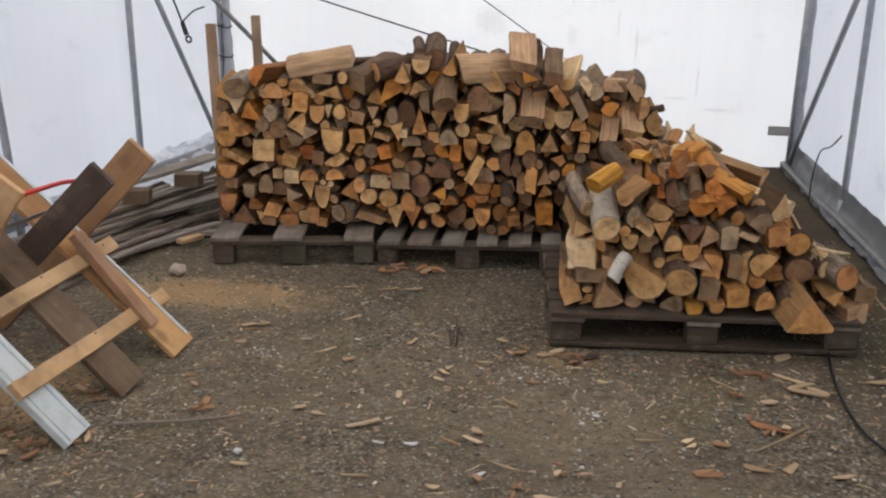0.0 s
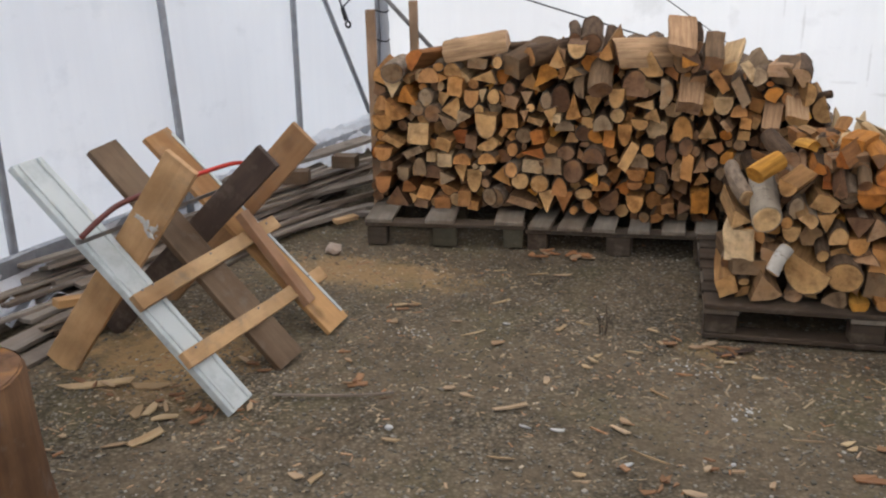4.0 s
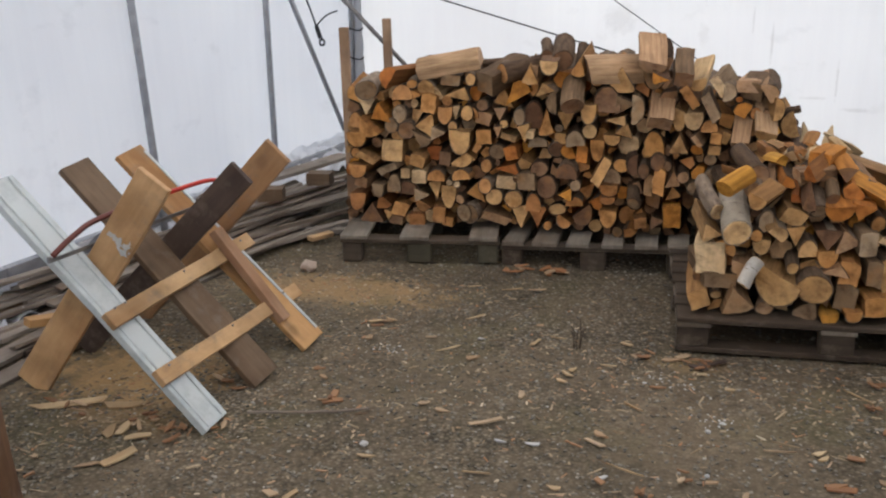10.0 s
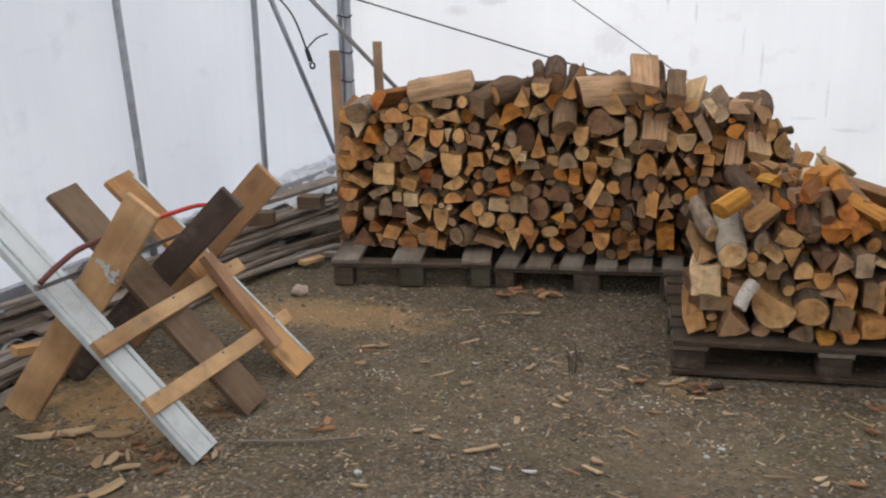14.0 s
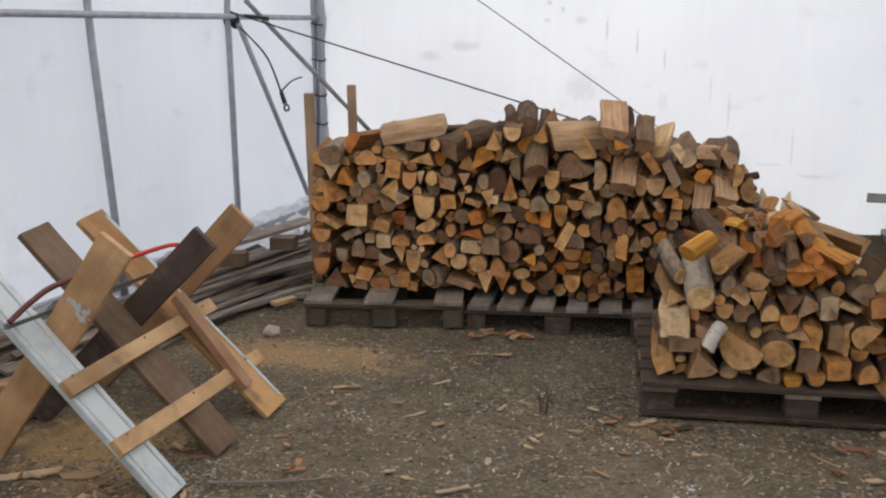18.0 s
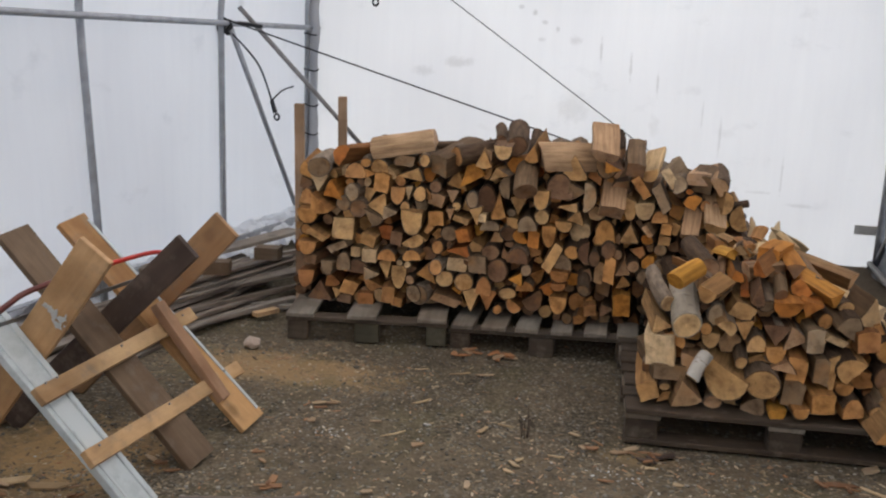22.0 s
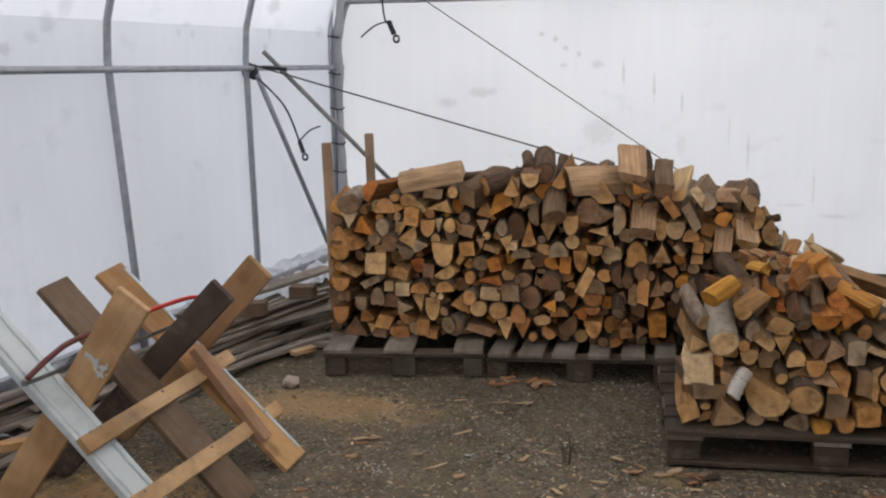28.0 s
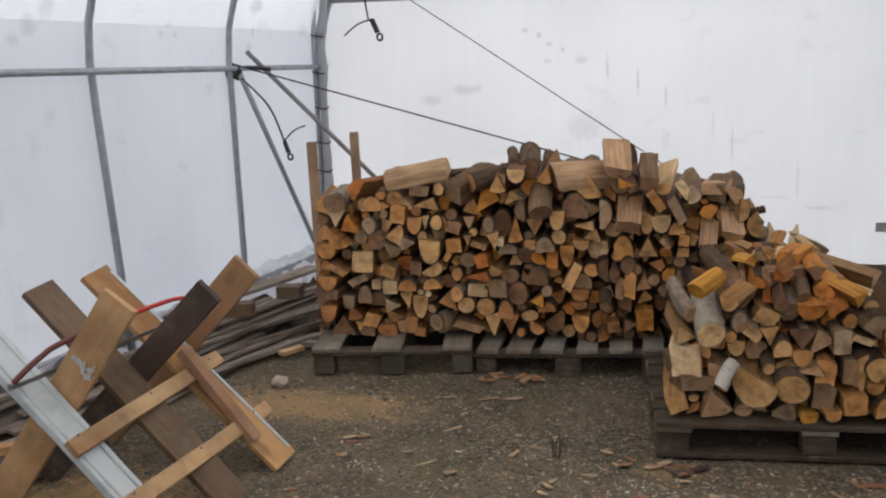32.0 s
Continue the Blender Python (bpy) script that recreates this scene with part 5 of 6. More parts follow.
key_heap(0.965, 0.336, 0.116, 0.112, "round", 0, "brown")
key_heap(1.156, 0.318, 0.103, 0.103, "round", 0, "ochre")
key_heap(0.960, 0.249, 0.101, 0.068, "slab", -20, "grey")
key_heap(0.928, 0.215, 0.065, 0.065, "round", 0, "tan")
pile_log("logs of the loose heap", 0.981, 3.66, 0.216, 0.175, 0.152, "tri", 35, "ochre", "tan", 8, 5, 0.24, "big three-sided log overhanging the edge of the pallet")
key_heap(1.214, 0.164, 0.127, 0.088, "block", 5, "tan")
key_heap(1.100, 0.231, 0.097, 0.058, "tri", -20, "tan")
key_heap(1.147, 0.220, 0.041, 0.041, "round", 0, "orange")
key_heap(1.246, 0.231, 0.088, 0.088, "block", 10, "grey")
key_heap(0.669, 0.477, 0.073, 0.097, "block", 5, "grey")
key_heap(0.700, 0.360, 0.063, 0.111, "block", 0, "grey")
key_heap(0.790, 0.525, 0.112, 0.122, "half", 60, "grey")
key_heap(0.079, 0.496, 0.082, 0.072, "tri", -70, "tan")
pile_log("logs of the loose heap", 0.880, 3.900, 0.595, 0.120, 0.150, "tri", 150, "pale", "grey", 22, 8, 0.14)
pile_log("logs of the loose heap", 0.169, 3.720, 0.520, 0.105, 0.100, "round", 0, "tan", "beige", 3, 15, 0.34)
KEPT_HEAP.append((0.165, 0.600, 0.06))
pile_log("logs of the loose heap", 0.726, 3.866, 0.634, 0.097, 0.073, "tri", -20, "orange", "orange", 38, 13, 0.30)
pile_log("logs of the loose heap", 0.552, 3.844, 0.587, 0.111, 0.072, "half", -90, "orange", "orange", 4, 9, 0.34)
pile_log("logs of the loose heap", 0.641, 3.852, 0.596, 0.092, 0.073, "tri", 200, "orange", "orange", -6, 8, 0.34)
pile_log("logs of the loose heap", 0.473, 3.840, 0.596, 0.063, 0.063, "round", 0, "grey", "brown", 5, 20, 0.30)
pile_log("logs of the loose heap", 0.523, 3.854, 0.644, 0.053, 0.053, "round", 0, "brown", "grey", 2, 24, 0.26)
# pieces that lie askew on the heap
pile_log("logs of the loose heap", 0.110, 3.74, 0.690, 0.076, 0.080, "round", 0, "gold", "gold", -50, 22, 0.13)
pile_log("logs of the loose heap", 0.237, 3.77, 0.640, 0.076, 0.066, "half", -110, "tan", "tan", -34, 14, 0.15)
pile_log("logs of the loose heap", 0.205, 3.655, 0.330, 0.046, 0.051, "round", 0, "pale", "white", -38, 46, 0.12, "short white-barked stick lying crosswise in the heap")
pile_log("logs of the loose heap", 0.426, 3.87, 0.742, 0.071, 0.081, "wedge", -90, "orange", "ochre", -28, 10, 0.15)
pile_log("logs of the loose heap", 0.473, 3.99, 0.765, 0.098, 0.073, "block", 0, "orange", "orange", -30, 6, 0.14)
pile_log("logs of the loose heap", 0.436, 3.81, 0.646, 0.056, 0.094, "wedge", -90, "brown", "brown", -3, 13, 0.26)
pile_log("logs of the loose heap", 0.386, 3.92, 0.720, 0.086, 0.053, "block", 0, "tan", "tan", -60, 2, 0.16)
pile_log("logs of the loose heap", 0.248, 3.92, 0.714, 0.072, 0.067, "round", 0, "brown", "brown", 20, 12, 0.24)
pile_log("logs of the loose heap", 0.575, 3.93, 0.725, 0.082, 0.063, "wedge", 90, "brown", "orange", 8, 10, 0.18)
heap = packed(in_heap, (-0.02, 0.14), (1.32, 0.9), ((0.045, 14), (0.038, 44), (0.031, 54), (0.024, 44), (0.018, 22)), 4000, 9, KEPT_HEAP)
fill_pile(heap, len(KEPT_HEAP), 0.151, heap_place, 0.38, heap_tones, "logs of the loose heap", 9.0, 0.05, 33)


def heap_log(x, y, z, r, kind_, tone, length=0.38, yaw=0, pitch=0, roll=0, half=45, to=90, bark=True, label=""):
    o = outline_round(r, 0.92, 16, x * 7) if kind_ == "round" else outline_wedge(r, half, to)
    c = (sum(p[0] for p in o) / len(o), sum(p[1] for p in o) / len(o))
    o = [(p[0] - c[0], p[1] - c[1]) for p in o]
    put_log(pose(x, y, z, pitch, roll, yaw), o, length, radians(to), (4.0 if kind_ == "round" else radians(half + 12)) if bark else 0, tone, "logs of the loose heap", label)


heap_log(0.93, 4.0, 0.56, 0.095, "wedge", "pale", length=0.36, pitch=10, yaw=48, half=33, to=80, bark=False, label="pale riven log sliding off the heap")
heap_log(0.84, 4.15, 0.66, 0.085, "wedge", "tan", length=0.36, pitch=8, yaw=50, half=36, to=90, bark=False)
heap_log(1.08, 3.93, 0.33, 0.038, "round", "pale", length=0.2, yaw=30, pitch=10, label="white-barked round leaning on the heap's flank")

for i in range(18):
    t = rng.random()
    x = 0.16 + 0.52 * t
    z = float(np.interp(x, hu, hv)) + rng.uniform(-0.01, 0.05)
    heap_log(x, 4.08 + 0.07 * x + rng.uniform(-0.08, 0.22), z, rng.uniform(0.034, 0.062), "wedge", pick_tone(rng, (("orange", 0.26), ("ochre", 0.24), ("pale", 0.22), ("tan", 0.28))), length=rng.uniform(0.10, 0.16), yaw=rng.uniform(-35, 30), pitch=rng.uniform(-4, 16), half=rng.uniform(30, 60), to=rng.uniform(60, 120), bark=rng.random() < 0.4)

hfill = []
for y, drop in ((4.12, 0.12), (4.42, 0.06)):
    v = 0.20
    while v < 0.85:
        u = 0.15
        while u < 1.2:
            r = r2.uniform(0.045, 0.06)
            if v + r < float(np.interp(u, hu, hv)) - drop:
                hfill.append((u, y + 0.06 * u + r2.uniform(-0.03, 0.04), v, r, 0.36, r2.gauss(4, 5)))
            u += 2 * r
        v += 0.105
dark_fill("inner_firewood", hfill, "brown firewood logs inside the loose heap")


def shard(at, l, w_, t, material, label, seed, blunt=False):
    """A thin riven splinter: pointed at one end, twisted."""
    bm = bmesh.new()
    n = 8
    rows_ = []
    for i in range(n + 1):
        s = i / n
        hw = w_ / 2 * ((1 - 0.92 * s ** 1.7) if not blunt else (0.45 + 0.55 * math.sin(0.35 + 2.5 * s))) * (1 + 0.25 * noise.noise(Vector((s * 4, seed, 0))) + (0.5 * noise.noise(Vector((s * 9, seed * 3.1, 2))) if blunt else 0))
        sh = w_ * 0.4 * noise.noise(Vector((s * 2, seed + 5, 0)))
        z = 0.04 * l * math.sin(s * 3 + seed) * s
        rows_.append([bm.verts.new((l * s, sh + y, z + h)) for y, h in ((-hw, 0), (hw, 0), (hw * 0.9, t), (-hw * 0.9, t))])
    for a, b in zip(rows_, rows_[1:]):
        for k in range(4):
            bm.faces.new((a[k], a[(k + 1) % 4], b[(k + 1) % 4], b[k]))
    bm.faces.new(rows_[0][::-1])
    bm.faces.new(rows_[-1])
    return solid("wood_splinter", bm, material, label, "wood splinter", "splinters", at=at)


for i, (x, y, z, roll, yaw, tilt, l, w_) in enumerate(((0.505, 4.80, 0.62, 0, 104, -58, 0.17, 0.065), (0.59, 4.84, 0.60, 0, 70, -54, 0.18, 0.08), (0.735, 4.80, 0.62, 55, 180, -36, 0.20, 0.085), (0.65, 4.82, 0.62, 40, 170, -20, 0.16, 0.06))):
    shard(pose(x, y, z, roll, tilt, yaw), l, w_, 0.012, FLAKE, "pale riven splinter sticking up behind the heap", i)
shard(frame_to((0.918, 3.930, 0.560), (1.043, 3.930, 0.377)) @ Matrix.Translation((-0.111, 0, 0)), 0.222, 0.022, 0.008, SPLIT["pale"], "pale riven splinter hanging off the heap", 9)
shard(frame_to((1.022, 3.920, 0.423), (1.165, 3.920, 0.402)) @ Matrix.Translation((-0.072, 0, 0)), 0.145, 0.050, 0.008, SPLIT["pale"], "pale riven splinter hanging off the heap", 10)
shard(frame_to((1.202, 3.950, 0.330), (1.338, 3.950, 0.158)) @ Matrix.Translation((-0.110, 0, 0)), 0.219, 0.020, 0.008, SPLIT["pale"], "pale riven splinter hanging off the heap", 11)
shard(frame_to((1.014, 3.900, 0.448), (1.050, 3.900, 0.378)) @ Matrix.Translation((-0.039, 0, 0)), 0.079, 0.030, 0.008, SPLIT["pale"], "pale riven splinter hanging off the heap", 12)

# stakes that hold the stack's end
for x, y, h in ((-1.905, 4.97, 1.19), (-1.835, 5.5, 1.20)):
    solid("wooden_stake", box_bm(0.05, 0.04, h, 0.003, 0.004, y), STAKE, "upright sawn wooden stake at the end of the stack", "stake", "stakes", at=pose(x, y, h / 2 + 0.0, 0, -0.8, 8))

# ---- the sawbuck ----
buck = thing("sawbuck", "homemade sawbuck of crossed white, tan and dark boards", "sawbuck", at=pose(-2.0, 3.1, 0))
BI = buck.matrix_world.inverted()


def buck_board(a, b, wide, thick, material, label, up, seed, name="leg_board"):
    """A board from a to b; its thin side faces up."""
    m = frame_to(a, b, up)
    ln = math.dist(a, b)
    bm = box_bm(ln, wide, thick, 0.002, 0.006, seed, 5)
    o = part(name, bm, material, buck, label)
    o.matrix_local = BI @ m
    return o


NE = (0.74, 0, 0.67)
# legs that fall to the open side, wide faces up
a_leg = buck_board((-1.580, 2.685, 0.002), (-2.348, 2.69, 0.840), 0.152, 0.028, WHITE, "white painted trim board", NE, 1)
bm = bmesh.new()
for off in (-0.045, 0.052):
    q = box_bm(1.12, 0.010, 0.010, 0.002)
    me_ = bpy.data.meshes.new("tmp")
    bmesh.ops.translate(q, vec=(0, off, 0.017), verts=q.verts)
    q.to_mesh(me_)
    q.free()
    bm.from_mesh(me_)
part("trim_bead", bm, WHITE, a_leg)
buck_board((-1.571, 3.07, 0.000), (-2.320, 3.08, 0.815), 0.15, 0.028, OLDWOOD, "weathered grey-brown plank", (0.74, -0.22, 0.67), 2)
e_leg = buck_board((-1.526, 3.45, 0.002), (-2.323, 3.45, 0.790), 0.15, 0.026, TAN, "tan plank with knots", (0.74, -0.22, 0.67), 3)
part("painted_edge", box_bm(1.05, 0.014, 0.006, 0.001), WHITE, e_leg, "white painted edge").matrix_local = pose(0, -0.063, 0.0145)
# legs that rise to the open side, wide faces to the front
buck_board((-2.410, 2.79, 0.010), (-1.780, 2.787, 0.855), 0.025, 0.134, HONEY, "honey-coloured plank with a pale torn scar", (-0.76, 0, 0.65), 4)
buck_board((-2.444, 3.16, 0.01), (-1.646, 3.158, 0.801), 0.027, 0.106, DARKWOOD, "dark brown plank", (-0.72, 0, 0.69), 5)
buck_board((-2.43, 3.55, 0.02), (-1.676, 3.548, 0.806), 0.027, 0.132, RUSSET, "russet-brown plank", (-0.74, 0, 0.67), 6)


def on_leg(s, y, lift):
    """A place on the upper faces of the falling legs: s runs from foot to top."""
    return Vector((-1.585 - 0.745 * s, y, 0.03 + 0.82 * s)) + Vector((0.74, 0, 0.67)) * lift


buck_board((-1.893, 2.59, 0.396), (-1.880, 3.63, 0.384), 0.062, 0.026, PINE, "light pine rail", NE, 21, "rail")
buck_board((-1.722, 2.59, 0.202), (-1.677, 3.65, 0.155), 0.062, 0.026, PINE, "light pine rail", NE, 22, "rail")
buck_board((-1.917, 3.40, 0.488), (-1.628, 3.40, 0.114), 0.065, 0.035, BATTEN, "pinkish-brown batten", NE, 31, "batten")
q = random.Random(3)
for i in range(16):
    scar = bmesh.new()
    bmesh.ops.create_icosphere(scar, subdivisions=2, radius=q.uniform(0.004, 0.013))
    for v in scar.verts:
        v.co = Vector((v.co.x * (1.1 + 1.8 * noise.noise(v.co * 120 + Vector((i, 0, 0)))), v.co.y * 0.25, v.co.z * (0.7 + 1.5 * noise.noise(v.co * 110 + Vector((3, i, 3))))))
    s = q.uniform(-0.035, 0.035)
    part("torn_scar", scar, ASH, buck, "pale torn patch").matrix_local = BI @ pose(-1.94 + s + q.uniform(-0.014, 0.014), 2.7625, 0.622 - s * 0.9 + q.uniform(-0.018, 0.018), 0, q.uniform(0, 180), 0)
nails = ((0.454, 2.63), (0.452, 2.69), (0.439, 3.07), (0.425, 3.52), (0.212, 2.64), (0.187, 3.07), (0.165, 3.5))
for s, y in nails:
    bm = bmesh.new()
    bmesh.ops.create_cone(bm, segments=8, radius1=0.0045, radius2=0.004, depth=0.006, cap_ends=True)
    o = part("nail", bm, DULL, buck, "dark nail head")
    o.matrix_local = BI @ Matrix.Translation(on_leg(s, y, 0.047)) @ Vector((0.74, 0, 0.67)).to_track_quat("Z", "Y").to_matrix().to_4x4()

# the bow saw hung in the crotch
saw = thing("bow_saw", "red tubular bow saw with a dark blade in the sawbuck", "saw")
arc = curve_pts([(-2.075, 2.585, 0.620), (-2.045, 2.68, 0.672), (-2.03, 2.82, 0.695), (-1.93, 3.2, 0.716), (-1.91, 3.42, 0.697), (-1.90, 3.52, 0.64)], 8)
part("bow", tube_bm(arc, 0.009, 10), RED, saw, "red tubular bow", True)
part("grip", tube_bm(arc[:19], 0.0102, 10), RUST, saw, "dark rusty end of the bow", True)
m = frame_to((-2.09, 2.585, 0.60), (-1.93, 3.52, 0.60), (0.5, 0, 0.86))
o = part("blade", box_bm(0.94, 0.002, 0.022, 0.0), DULL, saw, "dark toothed blade")
o.matrix_local = m
for p, q in (((-2.09, 2.585, 0.615), (-2.09, 2.585, 0.595)), ((-1.93, 3.52, 0.64), (-1.93, 3.52, 0.595))):
    part("clamp", tube_bm([p, q], 0.008, 8), DULL, saw)

# ---- the heap of old boards along the film wall ----
r3 = random.Random(17)


def old_board(x, y, z, yaw, tilt, l, w_, t, material, seed, roll=0, label="weathered grey board in the pile along the wall"):
    bm = box_bm(l, w_, t, 0.002, 0.007, seed, 6)
    return solid("old_board", bm, material, label, "board", "pile of old boards", at=pose(x, y, z, roll, tilt, yaw))


for layer in range(8):
    for k in range(8 - layer):
        x = -2.40 - 0.088 * k - 0.030 * layer + r3.uniform(-0.02, 0.02)
        l, t = r3.uniform(1.3, 2.8), r3.uniform(0.015, 0.026)
        old_board(x, 4.05 + 0.06 * layer + r3.uniform(-0.25, 0.3), 0.016 + 0.024 * layer, 80 - 1.0 * layer + r3.uniform(-7, 6), r3.uniform(-1.3, 0.9), l, r3.uniform(0.035, 0.085), t,
                  r3.choice((GREYWOOD, GREYWOOD, GREYWOOD, GREYWOOD, OLDWOOD, DARKWOOD)), layer * 9 + k, r3.uniform(-22, 22))
for i, (x, y, z, yaw, tilt, l) in enumerate(((-2.20, 4.75, 0.03, 64, 0, 0.9), (-2.30, 4.85, 0.06, 60, -1, 1.0), (-2.40, 5.0, 0.10, 56, -2, 1.1), (-2.5, 5.2, 0.15, 60, -3, 1.2), (-2.62, 5.5, 0.20, 68, -2, 1.3), (-2.0, 5.1, 0.025, 40, 0, 0.5))):
    old_board(x, y, z, yaw, tilt, l, r3.uniform(0.06, 0.12), 0.026, GREYWOOD, 30 + i, r3.uniform(-15, 15))
old_board(-2.235, 5.30, 0.255, 4, 0, 0.15, 0.10, 0.075, OLDWOOD, 50, label="short brown block of timber lying on the boards")
old_board(-2.41, 4.97, 0.225, 14, 0, 0.15, 0.10, 0.075, OLDWOOD, 51, label="short brown block of timber lying on the boards")
old_board(-2.54, 3.14, 0.14, 64, 8, 0.26, 0.055, 0.035, TAN, 52, label="pale pine offcut on the boards")
old_board(-2.70, 3.5, 0.20, 20, 30, 0.10, 0.05, 0.04, PINE, 53, label="pale pine offcut on the boards")
old_board(-2.05, 4.82, 0.035, 60, 0, 0.15, 0.05, 0.025, PINE, 54, label="pale pine offcut by the boards")
for i, (x, y, yaw, l) in enumerate(((-1.98, 5.0, 10, 0.16),)):
    old_board(x, y, 0.022, yaw, 0, l, 0.05, 0.03, GREYWOOD if i == 0 else PINE, 60 + i, label="short offcut on the ground by the pallet")

# ---- the chopping block with a cloth on it ----
block = thing("chopping_block", "big rough brown chopping block, flared at its foot", "stump", at=pose(-1.938, 1.75, 0))
bm = bmesh.new()
rings = []
for j, (z, r) in enumerate(((0.0, 0.278), (0.07, 0.266), (0.16, 0.252), (0.28, 0.240), (0.40, 0.232), (0.49, 0.227), (0.51, 0.218))):
    rings.append([bm.verts.new((r * (1 + 0.10 * noise.noise(Vector((math.cos(a) * 1.6, math.sin(a) * 1.6, z * 1.5))) + 0.06 * noise.noise(Vector((math.cos(a) * 7, math.sin(a) * 7, z * 2)))) * math.cos(a), r * (1 + 0.10 * noise.noise(Vector((math.cos(a) * 1.6, math.sin(a) * 1.6, z * 1.5))) + 0.06 * noise.noise(Vector((math.cos(a) * 7, math.sin(a) * 7, z * 2)))) * math.sin(a), z)) for a in (2 * math.pi * k / 40 for k in range(40))])
for a, b in zip(rings, rings[1:]):
    for k in range(40):
        bm.faces.new((a[k], a[(k + 1) % 40], b[(k + 1) % 40], b[k]))
bm.faces.new(rings[0][::-1])
part("trunk", bm, CHOPWOOD, block, "brown riven wood", True)
bm = bmesh.new()
ring = [bm.verts.new((0.225 * math.cos(a), 0.225 * math.sin(a), 0.506 + 0.006 * noise.noise(Vector((math.cos(a) * 3, math.sin(a) * 3, 0))))) for a in (2 * math.pi * k / 40 for k in range(40))]
cv = bm.verts.new((0, 0, 0.514))
for k in range(40):
    bm.faces.new((ring[k], ring[(k + 1) % 40], cv))
part("top_face", bm, END["brown"], block, "hacked sawn top")
glove = thing("work_glove", "crumpled lime-green work glove lying on the chopping block", "glove", at=pose(-1.895, 1.85, 0.50))
bm = bmesh.new()
bmesh.ops.create_icosphere(bm, subdivisions=4, radius=0.062)
for v in bm.verts:
    p = v.co * 22
    k = 1 + 0.35 * noise.noise(p) + 0.25 * noise.noise(p * 0.45)
    v.co = Vector((v.co.x * k * 1.2, v.co.y * k, max(-0.03, v.co.z * k * 0.75)))
bmesh.ops.translate(bm, vec=(0, 0, 0.04), verts=bm.verts)
part("fabric", bm, LIME, glove, "lime-green fabric", True)
bm = bmesh.new()
bmesh.ops.create_icosphere(bm, subdivisions=3, radius=0.05)
for v in bm.verts:
    v.co = Vector((v.co.x * 1.2, v.co.y * 0.8, v.co.z * 0.3)) * (1 + 0.3 * noise.noise(v.co * 40))
bmesh.ops.translate(bm, vec=(0.045, -0.05, 0.012), verts=bm.verts)
part("palm", bm, GREYCLOTH, glove, "grey rubber palm", True)

# ---- litter on the ground ----
def chip(x, y, yaw, l, w_, material, label, seed, z=0.0, tilt=0.0):
    """A flat angular flake, riven thin."""
    r_ = random.Random(seed * 7 + 1)
    shape = r_.choice(([(0, 0.35), (0.5, 0.5), (1, 0.3), (0.93, -0.3), (0.45, -0.42), (0.06, -0.38)], [(0, 0.15), (0.3, 0.5), (0.95, 0.4), (1, -0.2), (0.6, -0.5), (0.1, -0.3)], [(0, 0.3), (0.35, 0.5), (1, 0.12), (0.8, -0.25), (0.3, -0.5), (0.08, -0.2)]))
    l, w_ = 0.78 * l, 0.85 * w_
    pts = [((a + r_.uniform(-0.1, 0.1)) * l, (b + r_.uniform(-0.22, 0.22)) * w_) for a, b in shape]
    bm = bmesh.new()
    lift = r_.uniform(0.02, 0.10) * l
    low = [bm.verts.new((a, b, lift * (a / l) ** 2)) for a, b in pts]
    top = [bm.verts.new((a * 0.97, b * 0.92, lift * (a / l) ** 2 + 0.004)) for a, b in pts]
    n = len(pts)
    bm.faces.new(top)
    bm.faces.new(low[::-1])
    for k in range(n):
        bm.faces.new((low[k], low[(k + 1) % n], top[(k + 1) % n], top[k]))
    return solid("wood_chip", bm, material, label, "wood chip", "chips on the ground", at=pose(x, y, ground_height(x, y) + 0.003 + z, r_.uniform(-8, 8), tilt, yaw))


PALECHIP, TANCHIP, RUSTCHIP = "pale yellow wood chip on the gravel", "tan wood chip on the gravel", "rust-orange bark flake on the gravel"
chip(-0.856, 3.430, 10, 0.077, 0.056, FLAKETAN, TANCHIP, 200, 0.004)
chip(-0.985, 3.475, 35, 0.141, 0.010, FLAKE, PALECHIP, 201, 0.004)
chip(-0.852, 3.649, -20, 0.045, 0.015, ASH, "small white scrap on the gravel", 202, 0.004)
chip(-0.617, 3.629, 70, 0.090, 0.025, FLAKE, PALECHIP, 203, 0.004)
chip(-0.555, 3.743, -20, 0.090, 0.010, FLAKE, PALECHIP, 204, 0.004)
chip(-0.458, 3.417, -50, 0.090, 0.022, FLAKE, PALECHIP, 205, 0.004)
chip(-0.582, 3.211, -80, 0.090, 0.031, FLAKETAN, TANCHIP, 206, 0.004)
chip(-0.601, 2.817, -20, 0.064, 0.015, ASH, "small white scrap on the gravel", 207, 0.004)
chip(-0.492, 2.816, -5, 0.064, 0.017, ASH, "small white scrap on the gravel", 208, 0.004)
chip(-0.658, 2.593, 0, 0.128, 0.010, FLAKE, PALECHIP, 209, 0.004)
chip(-0.303, 2.910, -40, 0.103, 0.032, FLAKETAN, TANCHIP, 210, 0.004)
chip(-0.225, 2.764, -30, 0.192, 0.010, FLAKE, PALECHIP, 211, 0.004)
chip(-0.242, 2.651, 40, 0.064, 0.020, ASH, "small white scrap on the gravel", 212, 0.004)
chip(-0.373, 2.555, 20, 0.058, 0.044, FLAKE, PALECHIP, 213, 0.004)
chip(-1.352, 3.756, -15, 0.115, 0.025, FLAKETAN, TANCHIP, 214, 0.004)
chip(-1.371, 3.721, 20, 0.077, 0.019, FLAKE, PALECHIP, 215, 0.004)
chip(-1.054, 4.286, 15, 0.090, 0.019, FLAKE, PALECHIP, 216, 0.004)
chip(-0.889, 4.287, 15, 0.141, 0.010, FLAKE, PALECHIP, 217, 0.004)
